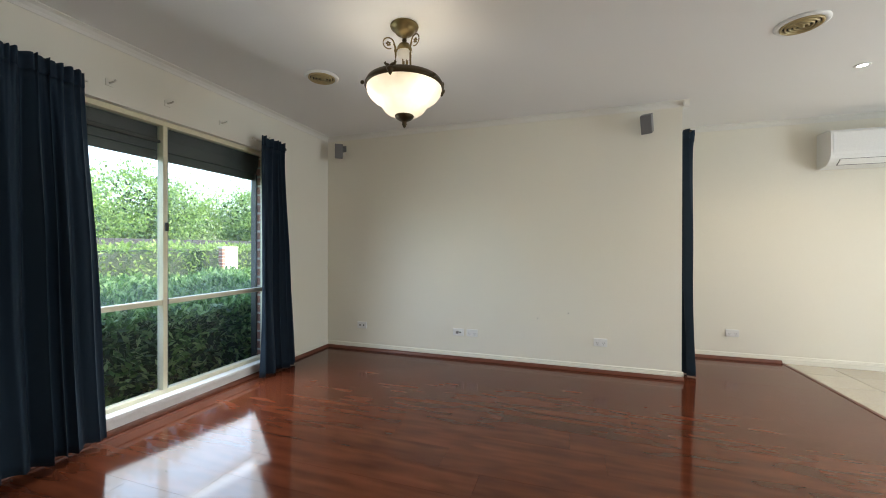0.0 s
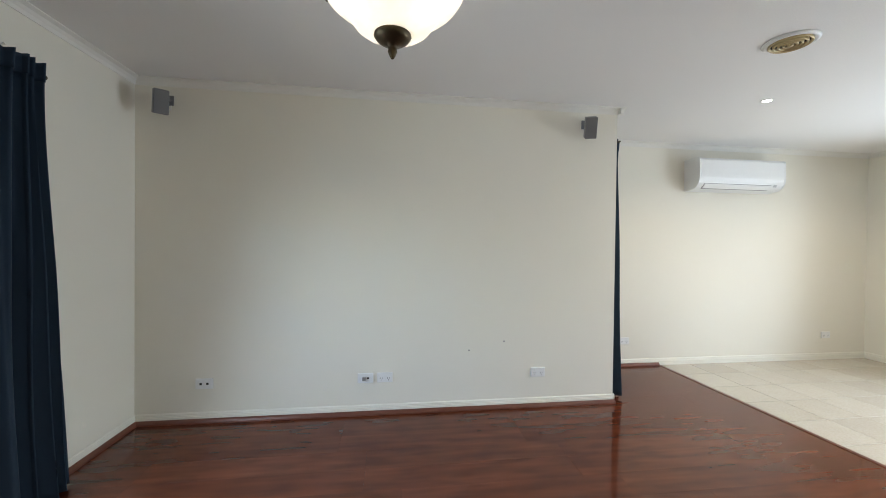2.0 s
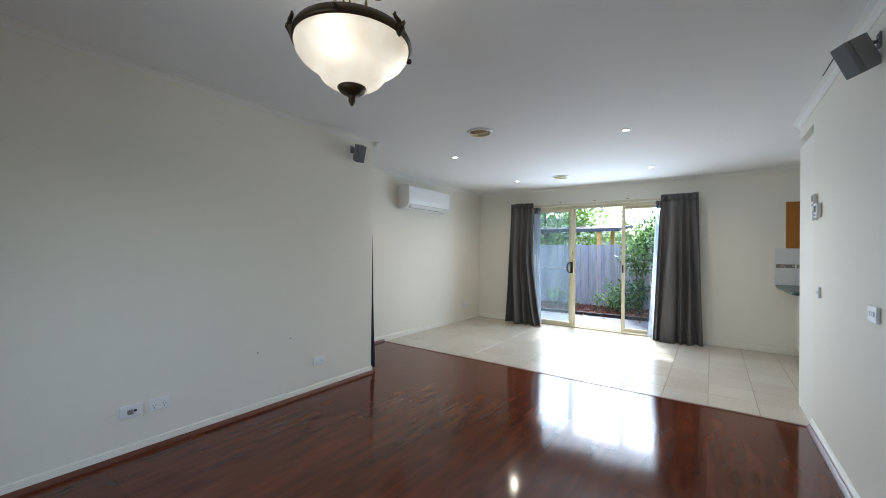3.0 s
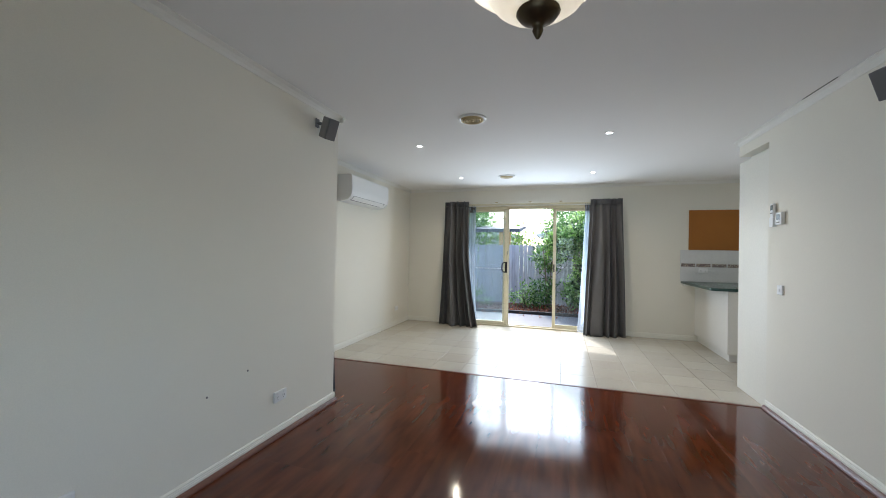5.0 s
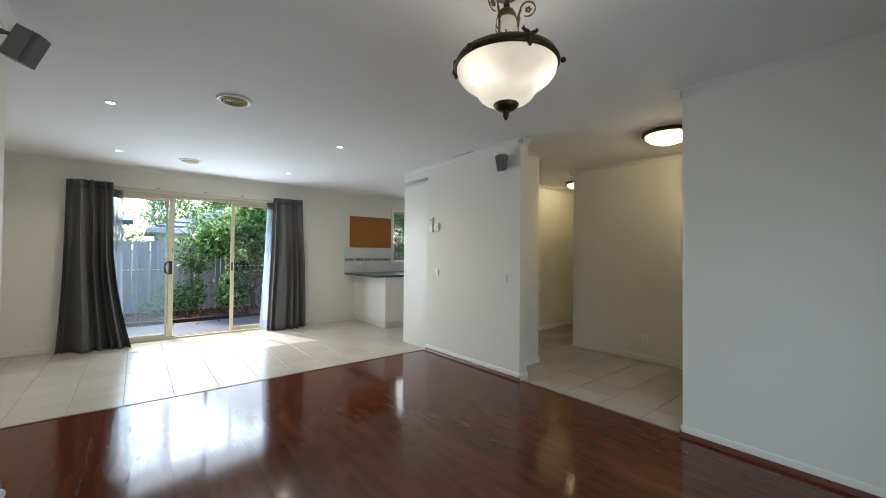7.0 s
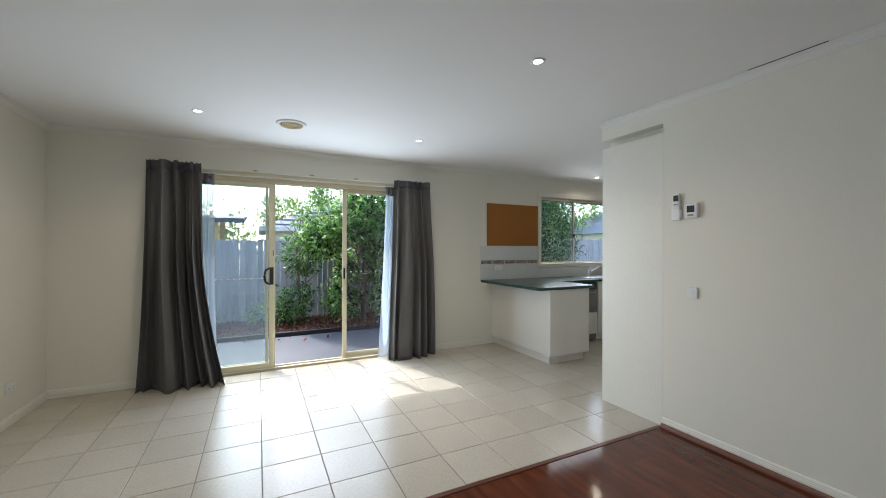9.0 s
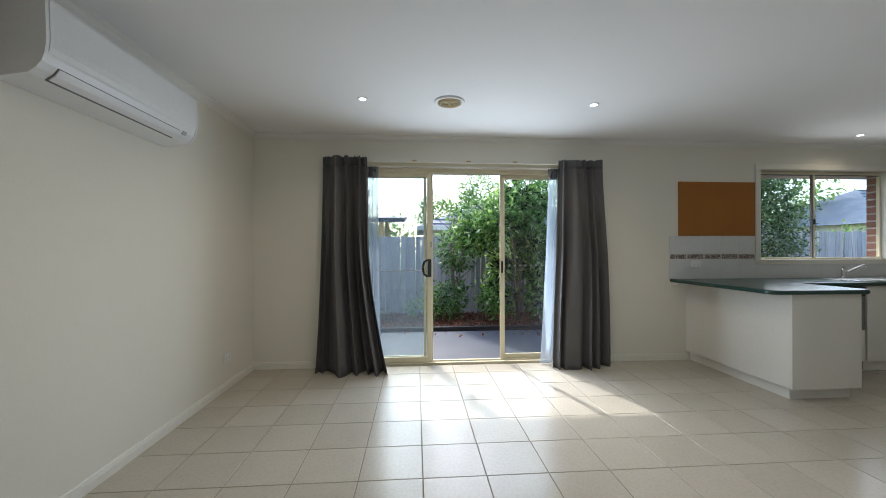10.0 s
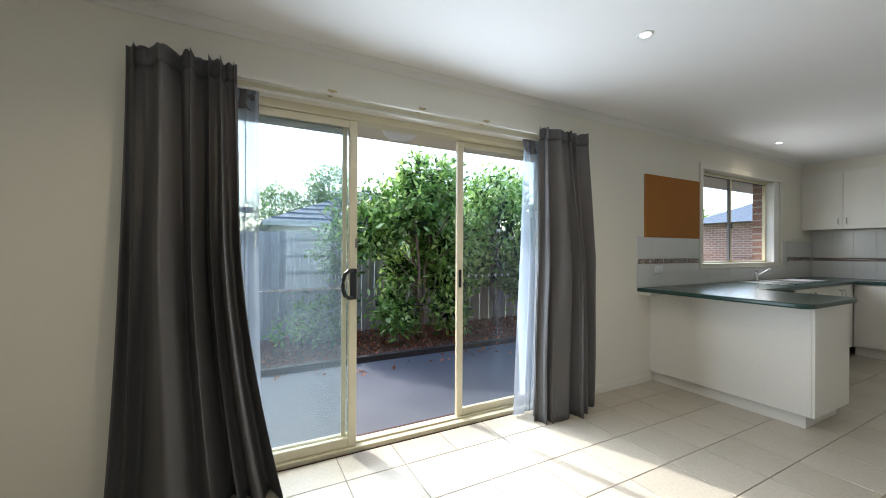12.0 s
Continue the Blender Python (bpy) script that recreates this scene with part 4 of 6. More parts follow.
def vent(x, y):
    v = thing("ceiling_vent", "round white and beige brass ceiling air vent", "ceiling vent", pose(x, y, CEIL), group="round ceiling vents")
    v.scale = (0.84, 0.84, 1.0)
    # no duct is modelled; a near-black disc paints the depth between the rings
    part("backing", lathe([(0, -0.0065), (0.11, -0.0065), (0.11, -0.0075), (0, -0.0075)], 36), M_DARKHOLE, v, "flat dark disc standing for the shade between the rings")
    part("plate", lathe([(0.0, 0.0), (0.145, 0.0), (0.146, -0.004), (0.136, -0.012), (0.122, -0.014), (0.113, -0.006), (0.0, -0.006)], 40), M_WHITE, v, smooth=True)
    part("collar", lathe([(0.112, -0.006), (0.114, -0.016), (0.108, -0.02), (0.1, -0.016), (0.098, -0.006)], 40), M_VENT, v, smooth=True)
    for r in (0.082, 0.058, 0.034):
        part("ring", lathe([(r + 0.008, -0.0085), (r + 0.007, -0.02), (r, -0.024), (r - 0.005, -0.016), (r - 0.003, -0.0085), (r + 0.008, -0.0085)], 36), M_VENT, v, smooth=True)
    part("hub", lathe([(0, -0.0085), (0.018, -0.0085), (0.016, -0.024), (0, -0.028)], 20), M_VENT, v, smooth=True)


for x, y in ((3.86, 2.515), (1.38, 2.467), (-1.596, 2.2)):
    vent(x, y)


def downlight(x, y):
    d = thing("downlight", "small white recessed ceiling downlight, switched on", "downlight", pose(x, y, CEIL), group="recessed downlights")
    d.scale = (0.88, 0.88, 1.0)
    part("ring", lathe([(0.03, -0.001), (0.03, -0.004), (0.043, -0.006), (0.048, -0.003), (0.048, 0.0), (0.03, 0.0)], 28), M_WHITE, d, smooth=True)
    part("lens", lathe([(0, -0.003), (0.03, -0.003), (0.03, 0.0), (0, 0.0)], 20), M_DOWNLIGHT, d, "glowing lens")


for x, y in DOWNLIGHTS:
    downlight(x, y)

# ---- air conditioner ----
M_LCD_PALE = two_scale("pale_grey_plastic", (0.45, 0.45, 0.46), (0.5, 0.5, 0.5), 4, 90, 0.3, 0)
ac = thing("air_conditioner", "white wall-mounted split air conditioner below the ceiling", "air conditioner")
Y = NORTH2
AC_P = [(Y, 2.225), (Y - 0.175, 2.225), (Y - 0.198, 2.218), (Y - 0.207, 2.2), (Y - 0.213, 2.05), (Y - 0.211, 2.02), (Y - 0.206, 1.985), (Y - 0.195, 1.955), (Y - 0.175, 1.93), (Y - 0.145, 1.908), (Y - 0.03, 1.888), (Y, 1.892)]
part("body", prism(AC_P, "x", 2.435, 3.435), M_WHITE, ac)
part("front_panel", prism([(Y - 0.2085, 2.2), (Y - 0.212, 2.197), (Y - 0.2165, 2.05), (Y - 0.2145, 2.018), (Y - 0.209, 1.996), (Y - 0.207, 1.997)], "x", 2.437, 3.433), M_WHITE, ac)
part("end_cap", prism([(p - 0.003 if p < Y else p, q) for p, q in AC_P], "x", 2.42, 2.434), M_WHITE, ac)
part("end_cap", prism([(p - 0.003 if p < Y else p, q) for p, q in AC_P], "x", 3.436, 3.45), M_WHITE, ac)
part("louvre_slot", prism([(Y - 0.19, 1.958), (Y - 0.1975, 1.956), (Y - 0.178, 1.9285), (Y - 0.1465, 1.9045), (Y - 0.14, 1.912)], "x", 2.492, 3.29), M_DGREY, ac, "dark air outlet slot")
part("louvre", prism([(Y - 0.194, 1.953), (Y - 0.1995, 1.951), (Y - 0.1805, 1.9255), (Y - 0.157, 1.9075), (Y - 0.154, 1.911)], "x", 2.497, 3.285), M_WHITE, ac)
part("display", prism([(Y - 0.2, 1.962), (Y - 0.2015, 1.9605), (Y - 0.187, 1.9385), (Y - 0.184, 1.941)], "x", 3.32, 3.36), M_LCD_PALE, ac, "small display window")

# ---- speakers ----
def speaker(place, wall_y, side, yaw, tilt):
    s = thing("speaker", "small grey surround loudspeaker tilted on a wall bracket", "loudspeaker", group="surround speakers")
    m = pose(*place, 0, 0, yaw) @ pose(0, 0, 0, -tilt)
    part("cabinet", box((-0.042, -0.042, -0.078), (0.042, 0.033, 0.078), 0.005), M_GREY, s, at=m)
    part("grille", box((-0.042, 0.0345, -0.078), (0.042, 0.056, 0.078), 0.005), M_DGREY, s, "dark fabric grille", at=m)
    back = m @ Vector((0, -0.04, 0.03))
    part("arm", tube([(place[0], wall_y, place[2] + 0.05), (place[0], wall_y + side * 0.03, place[2] + 0.045), tuple(back)], 0.009), M_DGREY, s)
    part("ball_joint", lathe([(0, -0.014), (0.01, -0.01), (0.014, 0), (0.01, 0.01), (0, 0.014)], 12), M_DGREY, s, at=Matrix.Translation((place[0], wall_y + side * 0.032, place[2] + 0.045)))
    lead = m @ Vector((0.01, -0.042, -0.02))
    part("cable", tube([(place[0] + 0.006, wall_y + side * 0.004, place[2] + 0.02), (place[0] + 0.01, wall_y + side * 0.02, place[2] - 0.02), (place[0] + 0.008, (wall_y + lead.y) / 2, place[2] - 0.025), tuple(lead)], 0.0032, 6), M_WHITE, s, "thin white speaker wire")
    part("wall_plate", box((place[0] - 0.022, min(wall_y, wall_y + side * 0.008), place[2] + 0.015), (place[0] + 0.022, max(wall_y, wall_y + side * 0.008), place[2] + 0.085), 0.003), M_DGREY, s)


speaker((-2.275, 3.44, 2.205), NORTH, -1, 215, 14)
speaker((0.78, 3.455, 2.205), NORTH, -1, 160, 24)
speaker((0.79, 0.135, 2.19), SOUTH, 1, 24, 26)


# ---- sockets, switches and controls ----
def plate(name, label, category, place, facing, w, h, features):
    """A wall plate; facing is the turn of its outward side, features are raised or sunk details as (part name, u0, v0, u1, v1, depth, material)."""
    t = thing(name, label, category, pose(*place, 0, 0, facing))
    part("plate", box((-w / 2, -0.014, -h / 2), (w / 2, -0.0005, h / 2), 0.003), M_WHITE, t)
    for nm, u0, v0, u1, v1, d, mat in features:
        part(nm, box((u0, -0.014 - d, v0), (u1, -0.0142, v1), min(0.002, d * 0.4), 1), mat, t)
    return t


def socket_holes(cx):
    return [("pin_hole", cx - 0.009, -0.008, cx - 0.006, 0.002, 0.0006, M_DARKHOLE), ("pin_hole", cx + 0.006, -0.008, cx + 0.009, 0.002, 0.0006, M_DARKHOLE), ("pin_hole", cx - 0.0015, -0.022, cx + 0.0015, -0.013, 0.0006, M_DARKHOLE)]


DOUBLE = [("rocker", -0.032, 0.014, -0.022, 0.028, 0.003, M_WHITE), ("rocker", 0.022, 0.014, 0.032, 0.028, 0.003, M_WHITE)] + socket_holes(-0.027) + socket_holes(0.027)
AERIAL = [("aerial_plug", -0.022, -0.012, 0.004, 0.012, 0.022, M_GREY), ("aerial_hole", 0.012, -0.007, 0.026, 0.007, 0.0006, M_DARKHOLE)]
PHONE = [("jack", -0.03, -0.008, -0.014, 0.008, 0.001, M_DARKHOLE), ("jack", 0.014, -0.008, 0.03, 0.008, 0.001, M_DARKHOLE)]
for x, f, lab in ((-2.045, PHONE, "white phone socket plate low on the wall"), (-0.926, AERIAL, "white aerial socket plate with a metal jack"), (-0.783, DOUBLE, "white double power socket low on the wall"), (0.421, DOUBLE, "white double power socket near the partition end")):
    plate("wall_socket", lab, "socket", (x, NORTH, 0.275), 0, 0.115, 0.072, f)
plate("wall_socket", "white double power socket in the dining recess", "socket", (1.736, NORTH2, 0.27), 0, 0.115, 0.072, DOUBLE)
plate("wall_socket", "white double power socket below the air conditioner", "socket", (4.27, NORTH2, 0.285), 0, 0.115, 0.072, DOUBLE)
plate("wall_socket", "white double power socket on the splashback tiles", "socket", (EAST - 0.01, -0.287, 1.055), -90, 0.115, 0.072, DOUBLE)
plate("wall_socket", "white power socket on the hall wall", "socket", (0.171, HALL_BACK, 0.27), 180, 0.115, 0.072, DOUBLE)
plate("light_switch", "slim white light switch on the wall", "switch", (1.93, SOUTH, 1.018), 180, 0.072, 0.075, [("rocker", -0.012, -0.012, 0.012, 0.012, 0.004, M_WHITE)])
plate("light_switch", "wide white light switch with three rockers", "switch", (0.828, SOUTH, 1.007), 180, 0.118, 0.074, [("rocker", -0.035, -0.01, -0.017, 0.012, 0.004, M_WHITE), ("rocker", -0.009, -0.01, 0.009, 0.012, 0.004, M_WHITE), ("rocker", 0.017, -0.01, 0.035, 0.012, 0.004, M_WHITE)])
M_LCD = two_scale("grey_lcd", (0.05, 0.055, 0.045), (0.075, 0.08, 0.065), 9, 90, 0.2, 0)
rem = thing("remote_control", "white air conditioner remote in a wall holder", "remote control", pose(2.034, SOUTH, 1.62, 0, 0, 180))
part("holder", box((-0.03, -0.03, -0.095), (0.03, -0.001, -0.02), 0.004), M_WHITE, rem)
part("handset", box((-0.024, -0.026, -0.08), (0.024, -0.006, 0.095), 0.006), M_WHITE, rem)
part("screen", box((-0.018, -0.0272, 0.04), (0.018, -0.0258, 0.082)), M_LCD, rem, "grey display")
for k in range(3):
    part("button", box((-0.016 + k * 0.012, -0.0285, 0.012), (-0.008 + k * 0.012, -0.0258, 0.02)), M_GREY, rem)
th = thing("thermostat", "white wall thermostat with a small dark display", "thermostat", pose(1.93, SOUTH, 1.585, 0, 0, 180))
part("case", box((-0.045, -0.028, -0.05), (0.045, -0.001, 0.05), 0.006), M_WHITE, th)
part("screen", box((-0.025, -0.0295, -0.012), (0.025, -0.0275, 0.034)), M_LCD, th, "grey display")
part("button", box((-0.02, -0.031, -0.036), (0.02, -0.0278, -0.026), 0.001), M_GREY, th)
for x, z in ((-0.138, 0.461), (0.142, 0.525)):
    wp = thing("wall_plug", "tiny grey plastic plug in the plaster wall", "wall plug", pose(x, NORTH, z, 90))
    part("plug", lathe([(0, 0.0), (0.006, 0.0), (0.006, 0.003), (0, 0.004)], 10), M_GREY, wp)

# ---- kitchen ----
tall = thing("pantry_cupboard", "tall flush white pantry cupboard at the end of the wall", "cupboard")
part("side_panel", box((WOOD_END + 0.003, 0.042, 0.0), (2.70, 0.063, 2.19), 0.002), M_TRIM, tall)
part("body", box((2.16, -0.56, 0.0), (2.695, 0.041, 2.185), 0.002), M_CABINET, tall)
part("door", box((2.696, -0.55, 0.1), (2.714, 0.038, 2.18), 0.002), M_CABINET, tall)

pen = thing("kitchen_peninsula", "white laminate peninsula base under a green worktop", "kitchen unit")
part("back_panel", box((3.658, -0.212, 0.096), (EAST, -0.19, 0.853), 0.002), M_CABINET, pen)
part("end_panel", box((3.64, -0.79, 0.096), (3.657, -0.1895, 0.853), 0.002), M_CABINET, pen)
part("body", box((3.658, -0.78, 0.096), (EAST, -0.2125, 0.853)), M_CABINET, pen)
part("kickboard", box((3.70, -0.76, 0.0), (EAST, -0.228, 0.0955), 0.002), M_CABINET, pen, "white kickboard")
part("rail", box((EAST - 0.12, -0.185, 0.825), (EAST, -0.02, 0.853), 0.002), M_CABINET, pen, "small white support rail")

# worktop in one piece with a rounded free corner
def slab(points, z0, z1, bevel):
    bm = bmesh.new()
    f = bm.faces.new([bm.verts.new((x, y, z0)) for x, y in points])
    r = bmesh.ops.extrude_face_region(bm, geom=[f])
    vs = [g for g in r["geom"] if isinstance(g, bmesh.types.BMVert)]
    bmesh.ops.translate(bm, verts=vs, vec=(0, 0, z1 - z0))
    flat = [e for e in bm.edges if abs(e.verts[0].co.z - e.verts[1].co.z) < 1e-6]
    bmesh.ops.bevel(bm, geom=flat, offset=bevel, segments=3, affect="EDGES", profile=0.5)
    return bm


def arc(cx, cy, r, a0, a1, n=6):
    return [(cx + r * math.cos(radians(a0 + (a1 - a0) * i / n)), cy + r * math.sin(radians(a0 + (a1 - a0) * i / n))) for i in range(n + 1)]


wt = thing("worktop", "dark green laminate worktop with rounded edges", "worktop")
outline = [(EAST - 0.001, 0.0)] + arc(3.68, -0.08, 0.08, 90, 180) + arc(3.68, -0.79, 0.08, 180, 270) + [(4.22, -0.87), (4.22, -3.15), (3.0, -3.15), (3.0, KITCHEN_S + 0.001), (EAST - 0.001, KITCHEN_S + 0.001)]
part("top", slab(outline, 0.855, 0.89, 0.012), M_COUNTER, wt)


def base_unit(label, lo, hi, face_axis, doors, group="kitchen base units"):
    u = thing("base_cabinet", label, "kitchen cabinet", group=group)
    part("body", box((lo[0], lo[1], 0.11), (hi[0], hi[1], 0.853)), M_CABINET, u)
    part("kickboard", box((lo[0] + (0.05 if face_axis == "x" else 0), lo[1], 0.0), (hi[0], hi[1] - (0.05 if face_axis == "y" else 0), 0.108)), M_CABINET, u)
    span = (lo[1], hi[1]) if face_axis == "x" else (lo[0], hi[0])
    w = (span[1] - span[0]) / doors
    for k in range(doors):
        a, b = span[0] + k * w + 0.002, span[0] + (k + 1) * w - 0.002
        if face_axis == "x":
            d = part("door", box((lo[0] - 0.018, a, 0.115), (lo[0] - 0.0005, b, 0.848), 0.002), M_CABINET, u)
            hy = b - 0.05 if k % 2 == 0 else a + 0.05
            part("handle", tube([(lo[0] - 0.018, hy, 0.70), (lo[0] - 0.04, hy, 0.71), (lo[0] - 0.044, hy, 0.75), (lo[0] - 0.04, hy, 0.79), (lo[0] - 0.018, hy, 0.80)], 0.006), M_CHROME, d, "chrome bow handle")
        else:
            d = part("door", box((a, hi[1] + 0.0005, 0.115), (b, hi[1] + 0.018, 0.848), 0.002), M_CABINET, u)
            hx = b - 0.05 if k % 2 == 0 else a + 0.05
            part("handle", tube([(hx, hi[1] + 0.018, 0.70), (hx, hi[1] + 0.04, 0.71), (hx, hi[1] + 0.044, 0.75), (hx, hi[1] + 0.04, 0.79), (hx, hi[1] + 0.018, 0.80)], 0.006), M_CHROME, d, "chrome bow handle")


M_DWSTEEL = two_scale("grey_steel_front", (0.22, 0.225, 0.23), (0.27, 0.275, 0.28), 3, 180, 0.35, 0.02, metal=0.6)
dw = thing("dishwasher", "grey steel drawer dishwasher under the worktop", "dishwasher")
part("body", box((4.28, -1.62, 0.02), (EAST - 0.02, -1.02, 0.845), 0.004), M_GREY, dw)
part("front", box((4.255, -1.615, 0.42), (4.279, -1.025, 0.74), 0.004), M_DWSTEEL, dw, "grey steel drawer front")
part("lower_panel", box((4.255, -1.615, 0.11), (4.279, -1.025, 0.415), 0.003), M_CABINET, dw, "white lower panel")
part("control_panel", box((4.255, -1.615, 0.745), (4.279, -1.025, 0.84), 0.004), M_BLACK, dw, "black control strip")
part("handle", tube([(4.256, -1.56, 0.70), (4.23, -1.55, 0.70), (4.23, -1.09, 0.70), (4.256, -1.08, 0.70)], 0.008), M_CHROME, dw, "chrome bar handle")
base_unit("white two-door base cabinet under the kitchen sink", (4.27, -2.42, 0), (EAST, -1.63, 0), "x", 2)
base_unit("white base cabinet beside the sink", (4.27, -3.14, 0), (EAST, -2.422, 0), "x", 2)
base_unit("white two-door base cabinet along the end wall", (3.35, KITCHEN_S, 0), (4.26, -3.2, 0), "y", 2)


def wall_unit(x0, x1):
    u = thing("wall_cabinet", "white wall cabinet with two doors and chrome handles", "kitchen cabinet", group="kitchen wall cabinets")
    part("body", box((x0, KITCHEN_S, 1.52), (x1, -3.45, 2.26)), M_CABINET, u)
    w = (x1 - x0) / 2
    for k in range(2):
        a = x0 + k * w + 0.002
        d = part("door", box((a, -3.4495, 1.522), (a + w - 0.004, -3.432, 2.258), 0.002), M_CABINET, u)
        hx = a + w - 0.04 if k == 0 else a + 0.036
        part("handle", tube([(hx, -3.432, 1.58), (hx, -3.41, 1.59), (hx, -3.406, 1.62), (hx, -3.41, 1.65), (hx, -3.432, 1.66)], 0.006), M_CHROME, d, "chrome bow handle")


wall_unit(4.02, EAST)
wall_unit(3.2, 4.015)
tagged(part("trim", box((3.2, KITCHEN_S + 0.06, 2.262), (EAST - 0.002, -3.46, CEIL - 0.0005)), M_WALL), "plain bulkhead above the wall cabinets", "bulkhead", kind="structure")

# sink and tap
sk = thing("kitchen_sink", "stainless steel inset sink with a drainer", "sink")
bm = slab([(4.33, -2.75)] + [(4.33, -1.62), (4.74, -1.62), (4.74, -2.75)], 0.8915, 0.896, 0.0015)
part("rim", bm, M_STEEL, sk)
bm = bmesh.new()
for y in (-1.70, -2.02):
    add_box(bm, (4.37, y - 0.27, 0.8965), (4.66, y, 0.899), 0.001)
part("bowl", bm, M_STEEL, sk)
for k in range(6):
    part("drainer_rib", box((4.37, -2.70 + k * 0.06, 0.8965), (4.68, -2.685 + k * 0.06, 0.901), 0.001), M_STEEL, sk)
tp = thing("kitchen_tap", "chrome lever mixer tap behind the sink", "tap", pose(4.70, -1.93, 0.897))
part("base", lathe([(0, 0), (0.028, 0), (0.026, 0.01), (0.022, 0.02), (0.022, 0.085), (0.02, 0.1), (0, 0.105)], 20), M_CHROME, tp, smooth=True)
part("spout", tube([(0, 0, 0.04), (-0.025, -0.04, 0.075), (-0.06, -0.09, 0.115), (-0.085, -0.13, 0.14), (-0.09, -0.138, 0.125)], 0.012, 10), M_CHROME, tp, smooth=True)
part("lever", tube([(0, 0, 0.095), (-0.004, 0.002, 0.118), (-0.02, 0.02, 0.13)], 0.017, 8, None, 0.006), M_CHROME, tp, smooth=True)

# splashback: tiles with a patterned band
def build_band(nt, b):
    vec = coords(nt, (1, 22, 34))
    wv = nt.nodes.new("ShaderNodeTexVoronoi")
    wv.inputs["Scale"].default_value = 1.6
    nt.links.new(vec, wv.inputs["Vector"])
    c = ramp(nt, wv.outputs["Distance"], [(0.25, (0.62, 0.58, 0.5)), (0.42, (0.2, 0.12, 0.09)), (0.6, (0.12, 0.1, 0.12)), (0.8, (0.5, 0.42, 0.32))])
    nt.links.new(c, b.inputs["Base Color"])
    b.inputs["Roughness"].default_value = 0.3


M_BAND = material("patterned_border_tile", build_band)
sp = wall("splashback", "x", EAST - 0.0005, -0.004, KITCHEN_S + 0.01, 0.008, 0.89, 1.362, M_SPLASH, [(-2.87, -1.0, 1.043, 1.362)], "white tiled splashback with a patterned border")
sp["category"] = "splashback"


def splash_row(z0, z1, step, mat, name, joint=0.0004):
    y = 0.006
    while y > KITCHEN_S + 0.05:
        y1 = max(y - step, KITCHEN_S + 0.012)
        za, zb = z0, z1
        inside = y1 < -1.0 and y > -2.87
        if inside and zb > 1.045:
            if za < 1.04:
                zb = 1.044
            else:
                y = y1
                continue
        part(name, box((EAST - 0.009, y1 + joint, za), (EAST - 0.0046, y - joint, zb)), mat, sp)
        y = y1


splash_row(0.892, 1.108, 0.2, M_SPLASH, "tile")
splash_row(1.11, 1.158, 0.2, M_BAND, "border_tile", 0.009)
splash_row(1.16, 1.36, 0.2, M_SPLASH, "tile")
sps = tagged(part("splashback", box((2.8, KITCHEN_S + 0.0005, 0.89), (EAST - 0.01, KITCHEN_S + 0.0045, 1.515)), M_SPLASH), "white tiled splashback below the wall cabinets", "splashback", kind="structure")
for k in range(10):
    xa = EAST - 0.012 - (k + 1) * 0.2
    for za, zb, mat, nm in ((0.892, 1.108, M_SPLASH, "tile"), (1.11, 1.158, M_BAND, "border_tile"), (1.16, 1.358, M_SPLASH, "tile"), (1.36, 1.513, M_SPLASH, "tile")):
        part(nm, box((xa + 0.0004, KITCHEN_S + 0.0046, za), (xa + 0.1996, KITCHEN_S + 0.009, zb)), mat, sps)
cork = thing("cork_board", "orange-brown cork pin board mounted on the wall", "pin board")
part("board", box((EAST - 0.012, -0.995, 1.363), (EAST - 0.001, -0.098, 1.96), 0.002), M_CORK, cork)

# ---- leaves and plants ----
def leaf_mesh(name, points, normals, size, mat, seed, droop=0.3, slim=0.42):
    """Many single leaves, each a small folded blade, as one mesh."""
    rs = np.random.RandomState(seed)
    n = len(points)
    d = rs.normal(size=(n, 3)) + 0.9 * normals
    d[:, 2] -= droop
    d /= np.linalg.norm(d, axis=1)[:, None]
    s = np.cross(d, rs.normal(size=(n, 3)) * 0.55 + np.array((0.0, 0.0, 1.0)) + 0.35 * normals)
    s /= np.linalg.norm(s, axis=1)[:, None]
    up = np.cross(s, d)
    L = size * rs.uniform(0.65, 1.25, (n, 1))
    base, tip = points, points + d * L
    mid = points + d * L * 0.5 - up * L * 0.07
    a, b = mid + s * L * slim * 0.5 + up * L * 0.09, mid - s * L * slim * 0.5 + up * L * 0.09
    verts = np.stack([base, a, tip, b], 1).reshape(-1, 3)
    idx = np.arange(n)[:, None] * 4
    faces = np.concatenate([idx + np.array([[0, 1, 2]]), idx + np.array([[0, 2, 3]])])
    me = bpy.data.meshes.new(name)
    me.from_pydata(verts.tolist(), [], faces.tolist())
    me.materials.append(mat)
    return me


def clump_points(rs, centre, radii, clumps, per, spread):
    """Points on clumps scattered through an ellipsoid, thicker near its skin, with gaps between."""
    c = rs.normal(size=(clumps, 3))
    c /= np.linalg.norm(c, axis=1)[:, None]
    c *= rs.uniform(0.45, 1.0, (clumps, 1)) ** 0.5
    c *= rs.uniform(0.86, 1.06, (clumps, 1))
    p = (c * np.array(radii) + np.array(centre))[:, None, :] + rs.normal(size=(clumps, per, 3)) * spread
    nrm = np.repeat(c[:, None, :], per, 1)
    return p.reshape(-1, 3), nrm.reshape(-1, 3)


